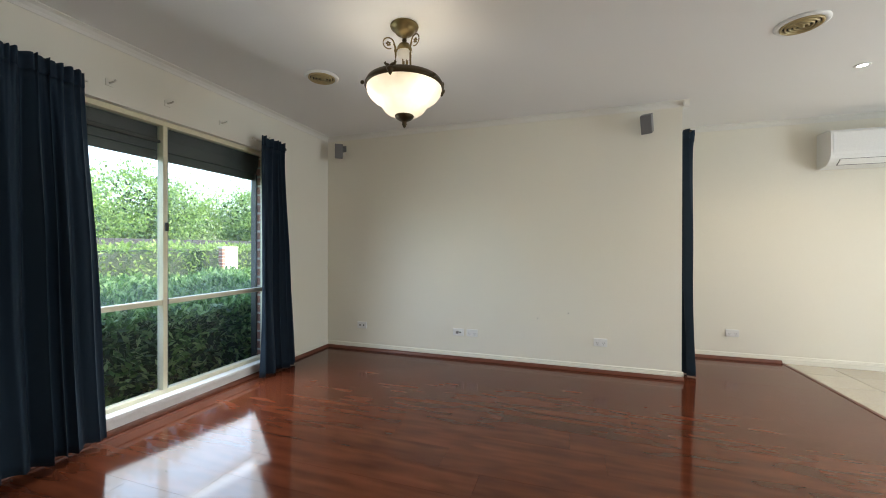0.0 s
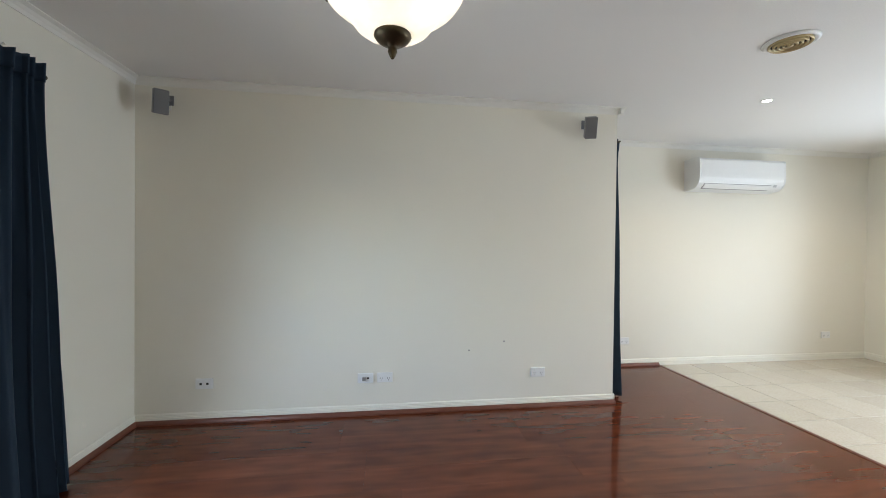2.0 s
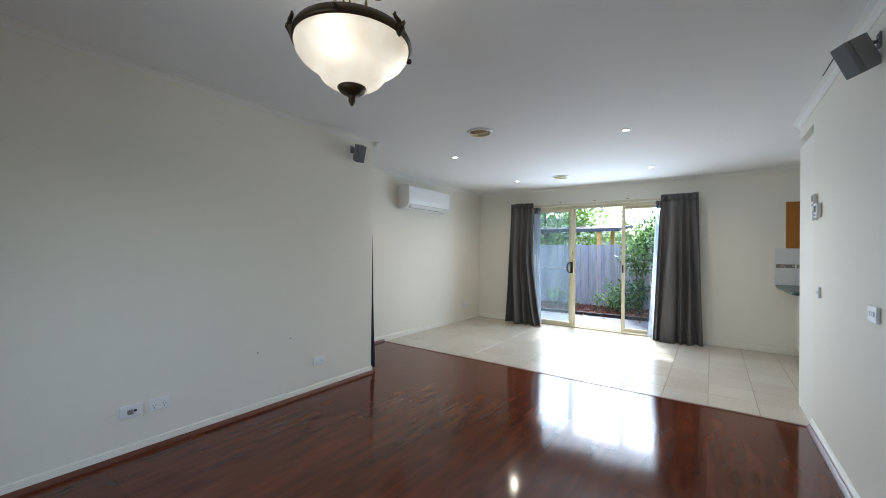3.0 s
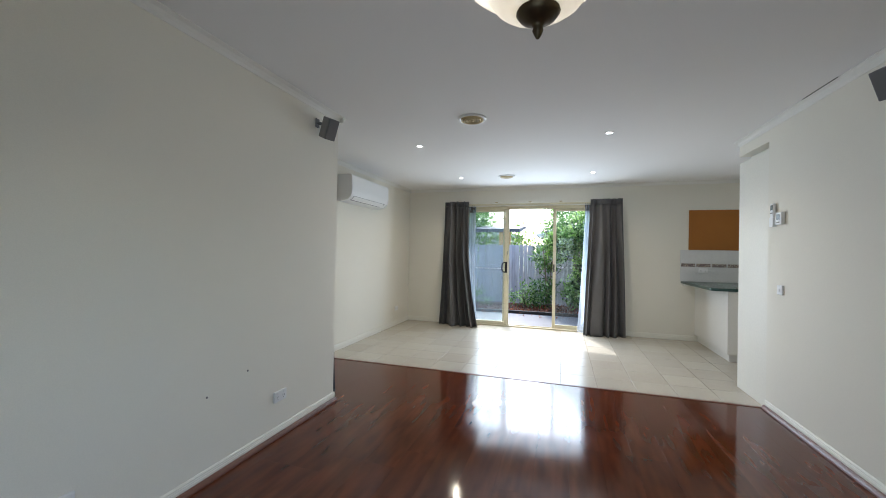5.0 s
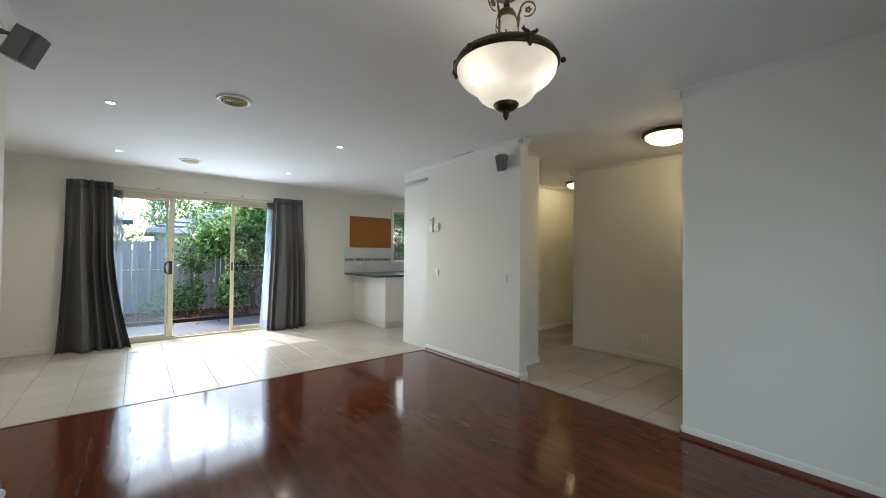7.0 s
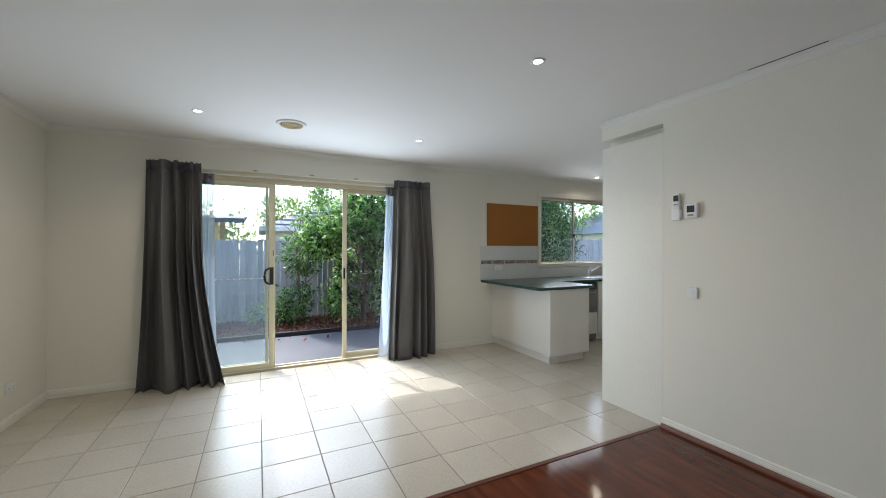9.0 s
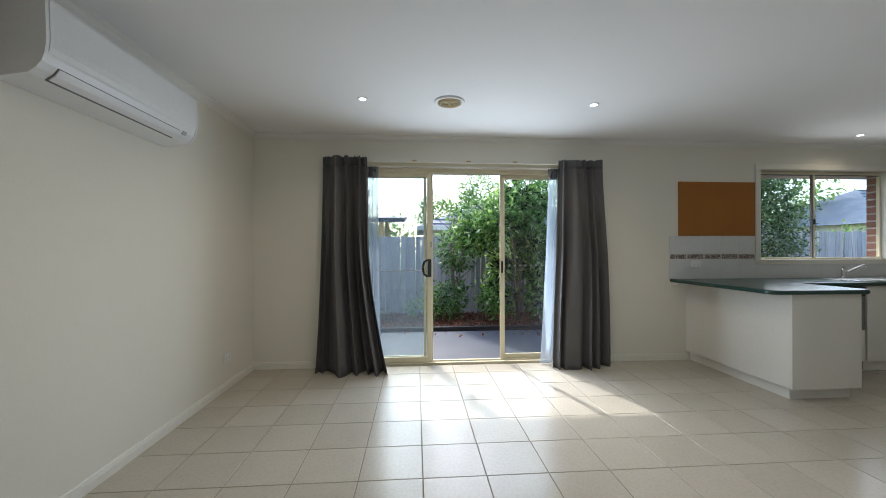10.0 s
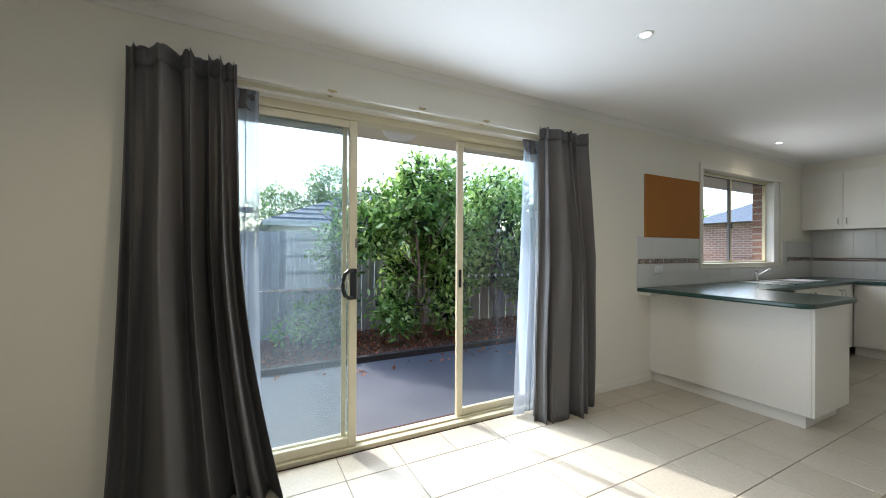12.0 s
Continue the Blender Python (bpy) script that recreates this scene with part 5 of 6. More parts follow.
def tree(label, base, crowns, trunk_r, height, leaf, size, mat, seed, category="tree", per=24, spread=0.095, stems=3, inner=None):
    rs = np.random.RandomState(seed)
    t = thing("tree" if category == "tree" else "shrub", label, category, pose(*base))
    bm = bmesh.new()
    for k in range(stems):
        a = 2 * math.pi * k / stems + rs.uniform(0, 1)
        lean = rs.uniform(0.12, 0.35) * height * 0.35
        pts = [(0.05 * math.cos(a) * (stems > 1), 0.05 * math.sin(a) * (stems > 1), -0.05)]
        for i in range(1, 7):
            f = i / 6
            pts.append((math.cos(a) * lean * f + rs.normal() * 0.02, math.sin(a) * lean * f + rs.normal() * 0.02, height * 0.86 * f))
        tube(pts, trunk_r * rs.uniform(0.8, 1.1), 8, bm, trunk_r * 0.25)
        for i in (2, 3, 4, 5):
            b = rs.uniform(0, 6.28)
            p0 = Vector(pts[i])
            L = height * rs.uniform(0.16, 0.3)
            tube([p0, p0 + Vector((math.cos(b) * L * 0.5, math.sin(b) * L * 0.5, L * 0.35)), p0 + Vector((math.cos(b) * L, math.sin(b) * L, L * 0.8))], trunk_r * 0.4, 6, bm, trunk_r * 0.12)
    part("trunk", bm, M_BARK, t, "grey-brown branching trunk", smooth=True)
    P, N = [], []
    total = sum(r[0] * r[2] for _, r in crowns)
    for c, r in crowns:
        k = max(8, int(leaf / per * (r[0] * r[2]) / total))
        p, nn = clump_points(rs, c, r, k, per, spread)
        P.append(p), N.append(nn)
    P, N = np.concatenate(P), np.concatenate(N)
    keep = P[:, 2] > 0.03
    cr = new("crown", leaf_mesh("crown", P[keep], N[keep], size, mat, seed + 1, slim=0.4))
    cr.parent = t
    # bigger leaves inside the crown whose dark colour paints its inner shade
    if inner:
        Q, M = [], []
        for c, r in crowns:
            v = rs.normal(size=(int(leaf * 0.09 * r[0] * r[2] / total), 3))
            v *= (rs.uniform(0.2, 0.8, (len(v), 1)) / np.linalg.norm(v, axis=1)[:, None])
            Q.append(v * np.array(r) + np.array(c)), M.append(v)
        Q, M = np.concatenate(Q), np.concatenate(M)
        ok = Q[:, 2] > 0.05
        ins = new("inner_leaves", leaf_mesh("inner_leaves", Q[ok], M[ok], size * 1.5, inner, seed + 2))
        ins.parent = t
    return t


def hedge(label, x0, x1, y0, y1, z0, z1, count, size, mat, seed, rough=0.07):
    rs = np.random.RandomState(seed)
    h = thing("hedge", label, "hedge")
    bm = bmesh.new()
    nx, ny = 10, max(8, int((y1 - y0) / 0.25))
    ins = 0.12
    rows = []
    for i in range(nx + 1):
        row = []
        for j in range(ny + 1):
            x, y = x0 + ins + (x1 - x0 - 2 * ins) * i / nx, y0 + ins + (y1 - y0 - 2 * ins) * j / ny
            edge = min(i, nx - i) == 0
            z = z0 if edge else z1 - ins - 0.03 + rough * noise.noise(Vector((x * 1.4, y * 1.4, seed)))
            row.append(bm.verts.new((x, y, z)))
        rows.append(row)
    for i in range(nx):
        for j in range(ny):
            bm.faces.new((rows[i][j], rows[i + 1][j], rows[i + 1][j + 1], rows[i][j + 1]))
    # dark sheet under the foliage; its colour stands for the hedge's inner shade
    part("inner_growth", bm, M_LEAF_SHADE, h, "inner growth sheet, coloured dark to stand for shade")
    areas = np.array([(x1 - x0) * (y1 - y0), (z1 - z0) * (y1 - y0), (z1 - z0) * (y1 - y0), (z1 - z0) * (x1 - x0), (z1 - z0) * (x1 - x0)])
    pick = rs.choice(5, count, p=areas / areas.sum())
    u, v = rs.uniform(size=count), rs.uniform(size=count)
    P, N = np.zeros((count, 3)), np.zeros((count, 3))
    for k in range(5):
        m = pick == k
        if k == 0:
            P[m] = np.stack([x0 + (x1 - x0) * u[m], y0 + (y1 - y0) * v[m], np.full(m.sum(), z1)], 1)
            N[m] = (0, 0, 1)
        elif k < 3:
            x = x1 if k == 1 else x0
            P[m] = np.stack([np.full(m.sum(), x), y0 + (y1 - y0) * u[m], z0 + (z1 - z0) * v[m]], 1)
            N[m] = (1 if k == 1 else -1, 0, 0.2)
        else:
            y = y1 if k == 3 else y0
            P[m] = np.stack([x0 + (x1 - x0) * u[m], np.full(m.sum(), y), z0 + (z1 - z0) * v[m]], 1)
            N[m] = (0, 1 if k == 3 else -1, 0.2)
    wave = np.array([noise.noise(Vector((p[0] * 1.5, p[1] * 1.5, p[2] * 1.5 + seed))) + 0.5 * noise.noise(Vector((p[0] * 4, p[1] * 4, p[2] * 4))) for p in P])
    P += N * (wave[:, None] * rough * 1.6 - rs.uniform(0, 0.12, (count, 1)))
    P += rs.normal(size=P.shape) * 0.02
    fo = new("foliage", leaf_mesh("foliage", P, N, size, mat, seed + 1, 0.1))
    fo.parent = h
    return h


# rear garden
tagged(part("patio", box((5.055, -9, -0.3), (6.87, 4.6, -0.085), 0.01), M_CONCRETE), "dark grey-blue concrete patio slab, dry leaves on it", "patio", kind="structure")
tagged(part("garden_bed", box((6.92, -9, -0.3), (8.5, 6.5, -0.07)), M_SOIL), "brown soil of the garden bed along the fence", "garden bed", kind="structure")
edge = thing("garden_edging", "black timber edging between patio and garden bed", "edging")
bm = bmesh.new()
segs = 30
for s in range(segs):
    y0, y1 = 5.0 - 14.0 * s / segs, 5.0 - 14.0 * (s + 1) / segs
    k0, k1 = 0.03 * math.sin(y0 * 0.9), 0.03 * math.sin(y1 * 0.9)
    vs = [bm.verts.new(p) for p in ((6.86 + k0, y0, -0.12), (6.93 + k0, y0, -0.12), (6.93 + k0, y0, -0.025), (6.86 + k0, y0, -0.025), (6.86 + k1, y1, -0.12), (6.93 + k1, y1, -0.12), (6.93 + k1, y1, -0.025), (6.86 + k1, y1, -0.025))]
    for q in ((0, 1, 5, 4), (1, 2, 6, 5), (2, 3, 7, 6), (3, 0, 4, 7)):
        bm.faces.new([vs[i] for i in q])
bmesh.ops.remove_doubles(bm, verts=bm.verts, dist=0.0005)
part("board", bm, M_EDGING, edge)
rs = np.random.RandomState(5)
n = 9000
P = np.stack([rs.uniform(6.97, 8.42, n), rs.uniform(-7, 5, n), rs.uniform(-0.075, -0.03, n)], 1)
mul = tagged(new("bark_mulch", leaf_mesh("bark_mulch", P, np.tile((0, 0, 0.3), (n, 1)), 0.055, M_MULCH, 6, 0.0, 0.5)), "reddish bark mulch scattered over the garden bed", "mulch", kind="stuff")
n = 160
P = np.stack([6.82 - np.abs(rs.normal(0, 0.28, n)), rs.uniform(-3, 4, n), rs.uniform(-0.083, -0.07, n)], 1)
tagged(new("fallen_leaves", leaf_mesh("fallen_leaves", P, np.tile((0, 0, 0.2), (n, 1)), 0.06, M_MULCH, 7, 0.0, 0.6)), "dry red-brown leaves fallen on the patio", "leaves", kind="stuff")

fence = thing("fence", "weathered grey timber paling fence behind the garden", "fence")
shared = []
for k in range(6):
    r = random.Random(k)
    shared.append(part("paling", box((-0.008, -0.049, -0.12), (0.008, 0.049, 1.6 + r.uniform(-0.012, 0.012)), 0.002, 1), M_PALING, fence).data)
for ob in list(fence.children):
    bpy.data.objects.remove(ob)
rr = random.Random(9)
y, k = 6.4, 0
while y > -8.0:
    p = new("paling", shared[rr.randrange(6)])
    p.parent = fence
    p.matrix_basis = pose(8.52 + (0.012 if k % 2 else 0) + rr.uniform(-0.003, 0.003), y, 0, rr.uniform(-0.4, 0.4), rr.uniform(-0.4, 0.4), rr.uniform(-1.5, 1.5)) @ Matrix.Diagonal((1, 1, 0.925 if y > 0 else 1.0, 1))
    y -= 0.1 + rr.uniform(0.0, 0.004)
    k += 1
for z in (0.25, 1.2):
    part("rail", box((8.55, -8.0, z), (8.6, 6.4, z + 0.08), 0.004), M_PALING, fence)

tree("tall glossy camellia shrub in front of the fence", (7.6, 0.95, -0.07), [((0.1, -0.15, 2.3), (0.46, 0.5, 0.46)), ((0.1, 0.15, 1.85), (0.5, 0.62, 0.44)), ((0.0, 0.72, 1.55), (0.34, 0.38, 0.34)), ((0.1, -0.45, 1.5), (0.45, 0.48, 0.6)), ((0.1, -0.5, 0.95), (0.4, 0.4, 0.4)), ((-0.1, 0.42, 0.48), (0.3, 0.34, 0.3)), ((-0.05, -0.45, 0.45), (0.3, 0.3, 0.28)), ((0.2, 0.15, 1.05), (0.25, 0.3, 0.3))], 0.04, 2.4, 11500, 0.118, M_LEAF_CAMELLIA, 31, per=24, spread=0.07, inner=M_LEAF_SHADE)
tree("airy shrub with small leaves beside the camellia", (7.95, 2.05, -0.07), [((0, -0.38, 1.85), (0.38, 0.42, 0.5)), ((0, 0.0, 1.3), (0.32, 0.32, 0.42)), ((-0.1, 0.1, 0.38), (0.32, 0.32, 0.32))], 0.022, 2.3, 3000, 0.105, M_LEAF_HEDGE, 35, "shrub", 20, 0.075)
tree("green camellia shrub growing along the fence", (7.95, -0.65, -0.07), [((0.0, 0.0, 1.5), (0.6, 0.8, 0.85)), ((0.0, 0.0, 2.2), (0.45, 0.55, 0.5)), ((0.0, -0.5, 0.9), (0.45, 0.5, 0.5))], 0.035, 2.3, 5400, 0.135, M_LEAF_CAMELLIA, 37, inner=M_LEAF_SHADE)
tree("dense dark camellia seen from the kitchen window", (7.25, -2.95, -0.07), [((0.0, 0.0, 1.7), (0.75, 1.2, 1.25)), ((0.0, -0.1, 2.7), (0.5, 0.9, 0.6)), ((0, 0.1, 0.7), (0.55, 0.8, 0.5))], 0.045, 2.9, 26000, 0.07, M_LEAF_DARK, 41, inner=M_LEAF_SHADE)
tree("low leafy young shrub in the garden bed", (7.75, 2.62, -0.07), [((0, 0, 0.3), (0.28, 0.35, 0.3))], 0.012, 0.5, 500, 0.085, M_LEAF_CAMELLIA, 43, "shrub", 20, 0.07)
tree("low green shrub at the foot of the fence", (7.7, 3.75, -0.07), [((0, 0, 0.25), (0.3, 0.4, 0.25))], 0.012, 0.4, 450, 0.075, M_LEAF_CAMELLIA, 47, "shrub", 20, 0.07)
tree("leafy tree rising behind the back fence", (13.5, 6.2, -0.16), [((0, 0, 3.0), (1.5, 1.9, 1.3))], 0.09, 3.6, 3000, 0.2, M_LEAF_TREE, 53, "tree", 24, 0.25, 1)
tree("leafy tree far behind the neighbouring roofs", (26, 10, -0.16), [((0, 0, 4.2), (2.5, 3.6, 2.2))], 0.14, 5.0, 3200, 0.32, M_LEAF_TREE, 59, "tree", 24, 0.4, 1)
tree("leafy tree behind the garage roof", (20, -16, -0.16), [((0, 0, 4.2), (2.2, 3.0, 2.0))], 0.14, 5.0, 2600, 0.3, M_LEAF_TREE, 61, "tree", 24, 0.4, 1)

tree("broad leafy tree rising behind the pale house", (26.5, 1.4, -0.16), [((0, 0, 3.9), (1.4, 1.5, 1.2))], 0.12, 4.6, 4200, 0.2, M_LEAF_TREE, 63, "tree", 30, 0.22, 1)
tree("tall leafy tree rising behind the pale house", (26.5, -1.5, -0.16), [((0, 0, 5.2), (1.4, 1.5, 1.4)), ((0.2, 0.4, 4.0), (1.2, 1.4, 1.0))], 0.14, 5.8, 6000, 0.2, M_LEAF_TREE, 65, "tree", 30, 0.22, 1)
tree("dark leafy tree beyond the back fence", (21.5, -10.2, -0.16), [((0, 0, 4.6), (1.6, 2.2, 1.5))], 0.14, 5.2, 6000, 0.2, M_LEAF_TREE, 69, "tree", 30, 0.22, 1)
tree("low leafy tree beyond the carport", (16, 5.2, -0.16), [((0, 0, 1.9), (1.3, 2.6, 1.0))], 0.08, 2.6, 2600, 0.2, M_LEAF_LIGHT, 73, "tree", 24, 0.25, 1)

# brick wing beside the patio
wing = tagged(part("wall_wing", box((5.055, 3.66, -0.16), (6.05, 4.6, 2.2)), M_BRICK_X), "red brick wing wall beside the patio", "wall", kind="structure")
eave = thing("eave", "cream soffit and fascia over the patio door", "eave", kind="structure")
part("soffit", box((5.055, -5.2, 2.2), (5.74, 4.6, 2.215)), M_SOFFIT, eave)
part("fascia", box((5.74, -5.2, 2.195), (5.77, 4.6, 2.40), 0.004), M_SOFFIT, eave)
part("gutter", prism([(5.771, 2.40), (5.771, 2.29), (5.84, 2.29), (5.88, 2.33), (5.88, 2.40), (5.87, 2.40), (5.865, 2.335), (5.835, 2.3), (5.782, 2.3), (5.782, 2.40)], "y", -5.2, 4.6), M_SOFFIT, eave)
al = thing("ceiling_light", "white dome light under the patio eave, off", "ceiling light", pose(5.42, 2.12, 2.2))
part("base", lathe([(0, 0), (0.15, 0), (0.15, -0.012), (0, -0.012)], 32), M_WHITE, al)
part("dome", lathe([(0.145, -0.012), (0.135, -0.035), (0.105, -0.06), (0.06, -0.075), (0, -0.08)], 32), M_WHITE, al, smooth=True)
front_eave = thing("eave", "cream soffit and fascia above the front window", "eave", kind="structure")
part("soffit", box((-3.12, -5.2, 2.3), (-2.745, 4.6, 2.33)), M_SOFFIT, front_eave)
part("fascia", box((-3.15, -5.2, 2.28), (-3.12, 4.6, 2.42)), M_SOFFIT, front_eave)

# neighbouring houses behind the fence
def house(label, x0, x1, y0, y1, eaves, ridge, wall_mat, over=0.45):
    h = thing("house", label, "house")
    part("wall", box((x0, y0, -0.16), (x1, y1, eaves)), wall_mat, h)
    X0, X1, Y0, Y1 = x0 - over, x1 + over, y0 - over, y1 + over
    bm = bmesh.new()
    run = min(X1 - X0, Y1 - Y0) / 2
    if X1 - X0 < Y1 - Y0:
        r = [((X0 + X1) / 2, Y0 + run), ((X0 + X1) / 2, Y1 - run)]
        quads = [(0, 1, 4), (1, 2, 5, 4), (2, 3, 5), (3, 0, 4, 5)]
    else:
        r = [(X0 + run, (Y0 + Y1) / 2), (X1 - run, (Y0 + Y1) / 2)]
        quads = [(0, 1, 5, 4), (1, 2, 5), (2, 3, 4, 5), (3, 0, 4)]
    v = [bm.verts.new((*p, eaves - 0.05)) for p in ((X0, Y0), (X1, Y0), (X1, Y1), (X0, Y1))] + [bm.verts.new((*p, ridge)) for p in r]
    for q in quads:
        bm.faces.new([v[i] for i in q])
    bm.faces.new([v[3], v[2], v[1], v[0]])
    roof = part("roof", bm, M_ROOF, h, "grey-blue tiled hip roof")
    run_x = (X0 + X1) / 2 - X0 if X1 - X0 < Y1 - Y0 else run
    rows = 9
    bm = bmesh.new()
    for k in range(rows):
        f = (k + 0.5) / rows
        z = eaves - 0.05 + (ridge - eaves + 0.05) * f
        x = X0 + run_x * f
        add_box(bm, (x - 0.03, Y0 + run * f, z - 0.02), (x + 0.05, Y1 - run * f, z + 0.03))
    part("tile_course", bm, M_ROOF, roof)
    part("fascia", box((X0 - 0.02, Y0, eaves - 0.2), (X0, Y1, eaves - 0.045)), M_RENDER, h)
    return h


house("red brick house with a grey-blue tiled roof", 3.0, 11.2, -21, -13, 2.35, 4.4, M_BRICK_X)
house("far neighbouring house with a grey-blue tiled roof", 14.5, 22, -24, -15.5, 2.3, 4.2, M_RENDER)
tree("leafy shrub behind the end of the fence", (11.8, -10.8, -0.16), [((0, 0, 1.1), (0.9, 1.0, 0.9))], 0.05, 1.6, 1600, 0.14, M_LEAF_LIGHT, 67, "shrub", 24, 0.16)
for i, (x, y, h) in enumerate(((27.0, -30.0, 5.6), (22.0, -31.0, 4.8), (32.0, -25.0, 5.2))):
    tree("pale green tree on the far side of the roofs", (x, y, -0.16), [((0, 0, h * 0.62), (3.6, 3.6, h * 0.34))], 0.2, h * 0.8, 5000, 0.34, M_LEAF_LIGHT, 101 + i, "tree", 30, 0.4, 1)
house("neighbouring pale house with a tiled hip roof", 15.5, 24, -5.5, 2.3, 2.15, 3.9, M_RENDER)
house("distant neighbouring house with a tiled roof", 19, 27, 4.5, 14, 2.3, 3.6, M_RENDER)
cp = thing("pergola", "dark-roofed carport on orange timber posts behind the fence", "carport")
part("roof", prism([(11.4, 1.98), (14.0, 2.25), (14.0, 2.36), (11.4, 2.1)], "y", 3.1, 6.9), M_ROOF_DARK, cp, "dark sheet roof")
for x, y in ((11.6, 3.75), (11.6, 6.3), (13.7, 3.75), (13.7, 6.3)):
    part("post", box((x - 0.06, y - 0.06, -0.16), (x + 0.06, y + 0.06, 2.0 + (x - 11.4) * 0.1)), M_POST, cp)

# front garden
hedge("dense dark green shrub hedge under the front window", -6.5, -2.95, -1.6, 6.6, -0.15, 0.63, 62000, 0.082, M_LEAF_HEDGE, 71, 0.13)
hedge("clipped bright green hedge along the front boundary", -9.4, -8.4, -3.0, 16.0, -0.15, 1.2, 18000, 0.11, M_LEAF_LIGHT, 77, 0.06)
pil = thing("letterbox_pillar", "red brick letterbox pillar with a white front panel", "letterbox")
part("pillar", box((-8.08, 6.98, -0.16), (-7.95, 7.42, 1.13), 0.01), M_BRICK_Y, pil)
part("cap", box((-8.1, 6.96, 1.13), (-7.92, 7.44, 1.16), 0.01), M_RENDER, pil)
part("panel", box((-7.949, 7.06, 0.3), (-7.93, 7.41, 1.12), 0.004), M_GLASSWARE, pil, "white painted panel")
ff = thing("fence", "grey timber fence across the street", "fence")
for k in range(60):
    p = part("paling", box((-0.01, -0.2, -0.14), (0.01, 0.2, 1.42), 0.003, 1), M_EDGING, ff) if k == 0 else new("paling", p.data)
    p.parent = ff
    p.matrix_basis = pose(-13, -6 + k * 0.42, 0)
for i, (x, y, h, r) in enumerate(((-16.5, 1.5, 5.6, 2.4), (-16.0, 6.2, 5.0, 2.4), (-17.0, 11.0, 4.9, 2.6), (-15.5, 15.5, 4.6, 2.4), (-18, 21, 5.2, 2.9), (-15.5, -2.8, 5.4, 2.4))):
    tree("leafy green street tree beyond the front hedge", (x, y, -0.16), [((0, 0, h * 0.6), (r, r, h * 0.36)), ((0.3, 0.8, h * 0.42), (r * 0.9, r, h * 0.26))], 0.13, h * 0.7, 24000, 0.15, M_LEAF_TREE, 83 + i, "tree", 40, 0.24, 1, M_LEAF_SHADE)

# ---- floor pieces ----
wood = tagged(part("floor_boards", box((WEST, SOUTH, -0.0118), (WOOD_END - 0.002, NORTH2, -0.008)), M_UNDERLAY), "glossy red-brown laminate floor boards", "laminate floor", kind="structure")
PLANK_W, PLANK_L = 0.196, 1.21


def piece(w, l, t, bev):
    """One board or tile with its eased upper edge, its corner at the origin."""
    bm = bmesh.new()
    lo = [bm.verts.new(p) for p in ((0, 0, -t), (l, 0, -t), (l, w, -t), (0, w, -t))]
    mi = [bm.verts.new(p) for p in ((0, 0, -bev), (l, 0, -bev), (l, w, -bev), (0, w, -bev))]
    hi = [bm.verts.new(p) for p in ((bev, bev, 0), (l - bev, bev, 0), (l - bev, w - bev, 0), (bev, w - bev, 0))]
    for a, b in ((lo, mi), (mi, hi)):
        for i in range(4):
            j = (i + 1) % 4
            bm.faces.new((a[i], a[j], b[j], b[i]))
    bm.faces.new(hi)
    return bm


plank_meshes = {}


def lay(name, x0, x1, y0, y1, parent, mat, t, bev, cache, tip=0.0):
    key = (name, round(x1 - x0, 3), round(y1 - y0, 3))
    if key not in cache:
        ob = part(name, piece(y1 - y0, x1 - x0, t, bev), mat, parent)
        cache[key] = ob.data
    else:
        ob = new(name, cache[key])
        ob.parent = parent
    ob.matrix_basis = pose(x0, y0, 0, tip, tip * 0.6, 0)
    return ob


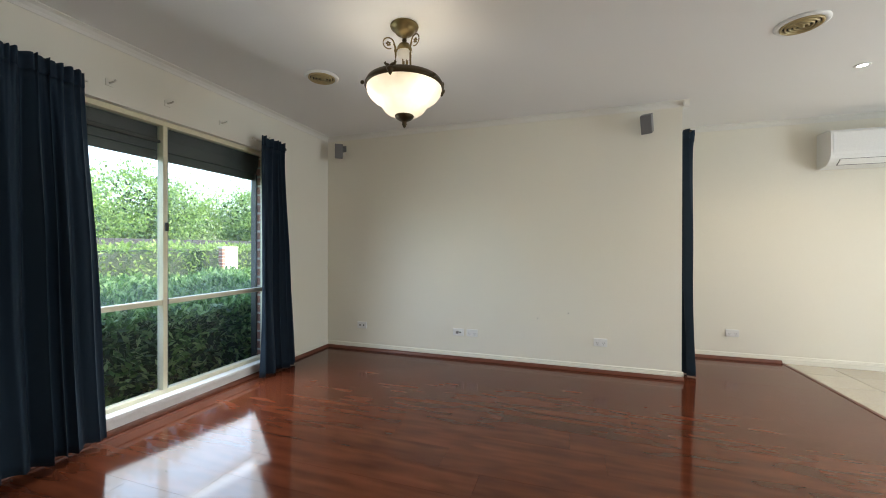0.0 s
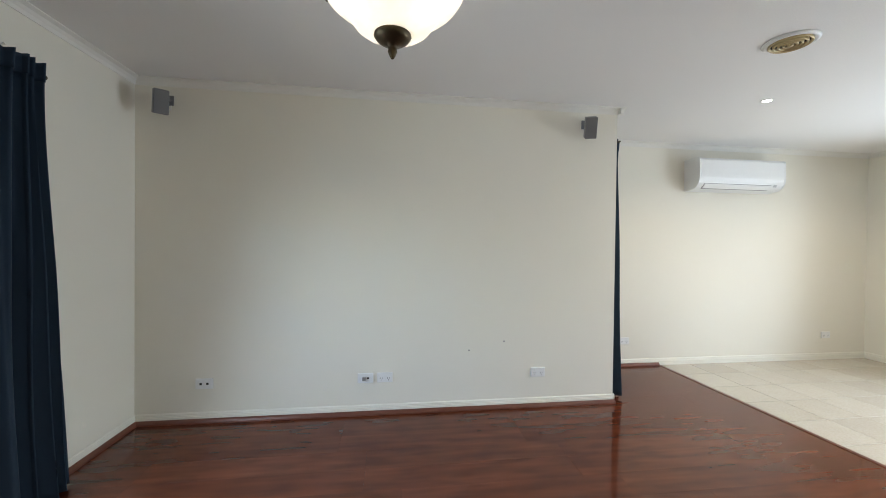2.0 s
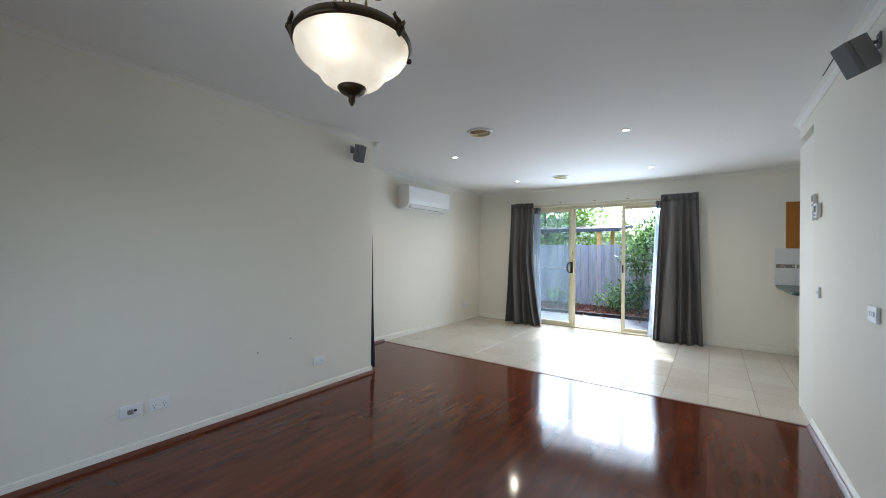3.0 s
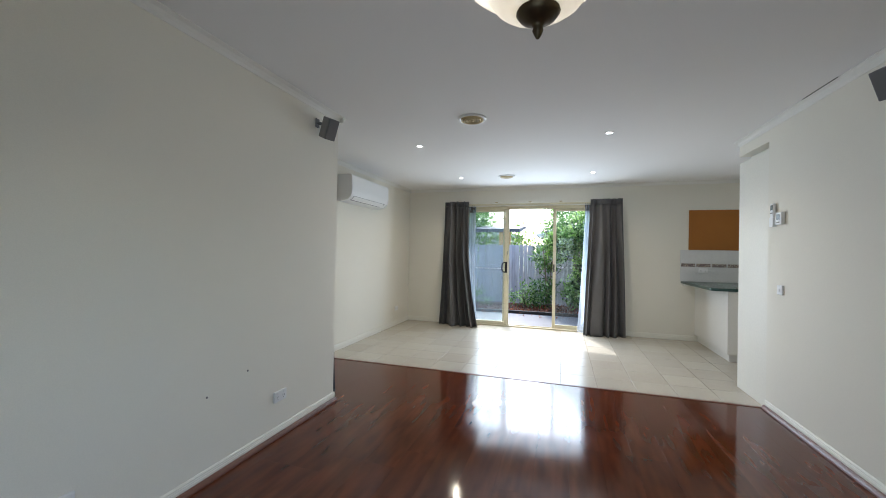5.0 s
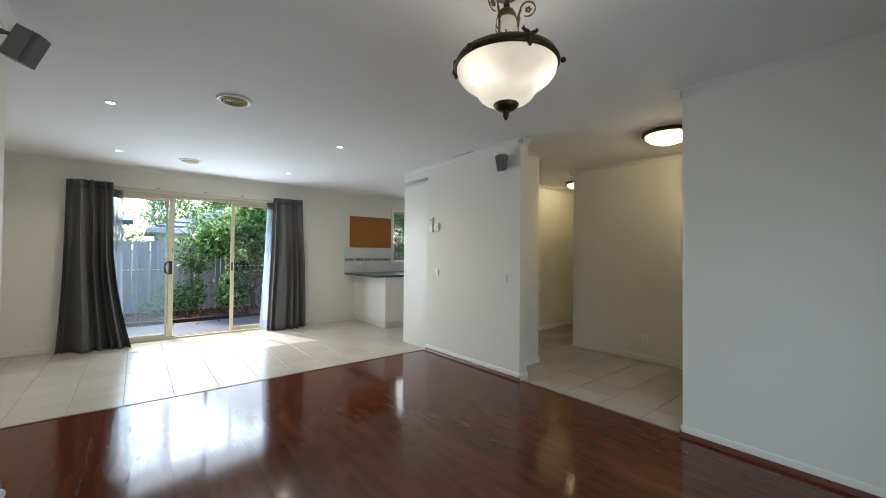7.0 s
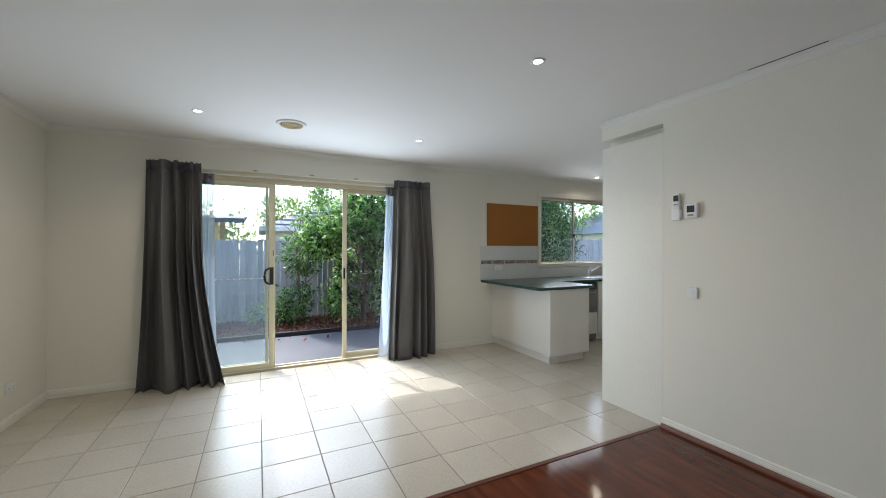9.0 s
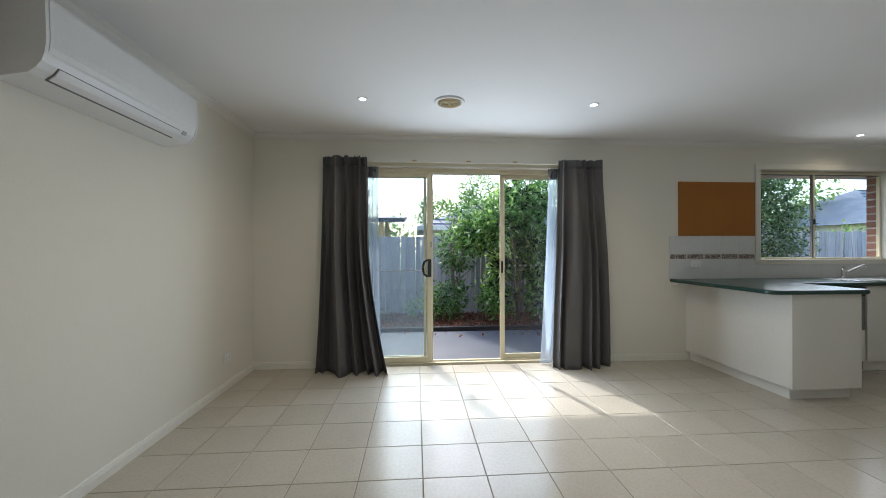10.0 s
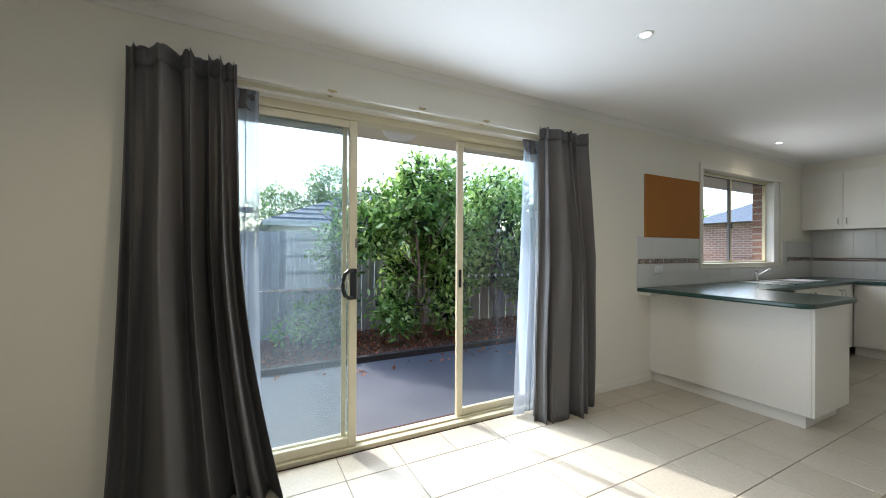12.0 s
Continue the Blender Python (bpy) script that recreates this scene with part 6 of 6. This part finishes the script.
pr, settle = random.Random(4), random.Random(14)
row = 0
y = 3.046 - PLANK_W * 16
while y < NORTH2 - 0.01:
    ya, yb = max(y, SOUTH + 0.004), min(y + PLANK_W - 0.0004, NORTH2 - 0.004)
    start = WEST if ya < NORTH - 0.12 else PART_END
    if yb - ya > 0.01:
        x = WEST - pr.choice((0.2, 0.6, 0.98, 0.42, 0.8))
        while x < WOOD_END:
            xa, xb = max(x, start + 0.003), min(x + PLANK_L - 0.0004, WOOD_END - 0.008)
            if xb - xa > 0.02:
                lay("plank", xa, xb, ya, yb, wood, M_PLANK, 0.007, 0.0002, plank_meshes, settle.uniform(-0.025, 0.025))
            x += PLANK_L
    y += PLANK_W
    row += 1

tiles = tagged(part("floor_tiles", box((WOOD_END, KITCHEN_S, -0.0118), (EAST, NORTH2, -0.0035)), M_GROUT), "cream ceramic floor tiles with dark grout", "tiled floor", kind="structure")
hall = tagged(part("floor_tiles", box((WEST, -4.6, -0.0118), (2.02, SOUTH, -0.0035)), M_GROUT), "cream ceramic hall floor tiles with dark grout", "tiled floor", kind="structure")
TILE, GROUT = 0.342, 0.005
tile_meshes = {}
for i in range(-4, 6):
    for j in range(-20, 6):
        xa, ya = 3.2 + i * TILE + GROUT / 2, 2.749 + j * TILE + GROUT / 2
        x0, x1, y0, y1 = max(xa, WOOD_END + 0.026), min(xa + TILE - GROUT, EAST - 0.004), max(ya, KITCHEN_S + 0.004), min(ya + TILE - GROUT, NORTH2 - 0.004)
        if x1 - x0 < 0.03 or y1 - y0 < 0.03 or (x0 > 4.45 and y0 < -0.7):
            continue
        if x1 < 2.70 and y1 < 0.1:
            continue
        lay("tile", x0, x1, y0, y1, tiles, M_TILE, 0.0034, 0.0015, tile_meshes, pr.uniform(-0.05, 0.05))
for i in range(-8, 7):
    for j in range(-13, 1):
        xa, ya = 0.152 + i * TILE + GROUT / 2, -0.245 + j * TILE + GROUT / 2
        x0, x1, y0, y1 = max(xa, WEST + 0.004), min(xa + TILE - GROUT, 2.016), max(ya, -4.59), min(ya + TILE - GROUT, SOUTH - 0.03)
        if x1 - x0 < 0.03 or y1 - y0 < 0.03:
            continue
        if (y1 < HALL_BACK - 0.1 and x1 < 1.1) or (x0 > 0.9 and y0 > -0.62):
            continue
        lay("tile", x0, x1, y0, y1, hall, M_TILE, 0.0034, 0.0015, tile_meshes, pr.uniform(-0.05, 0.05))
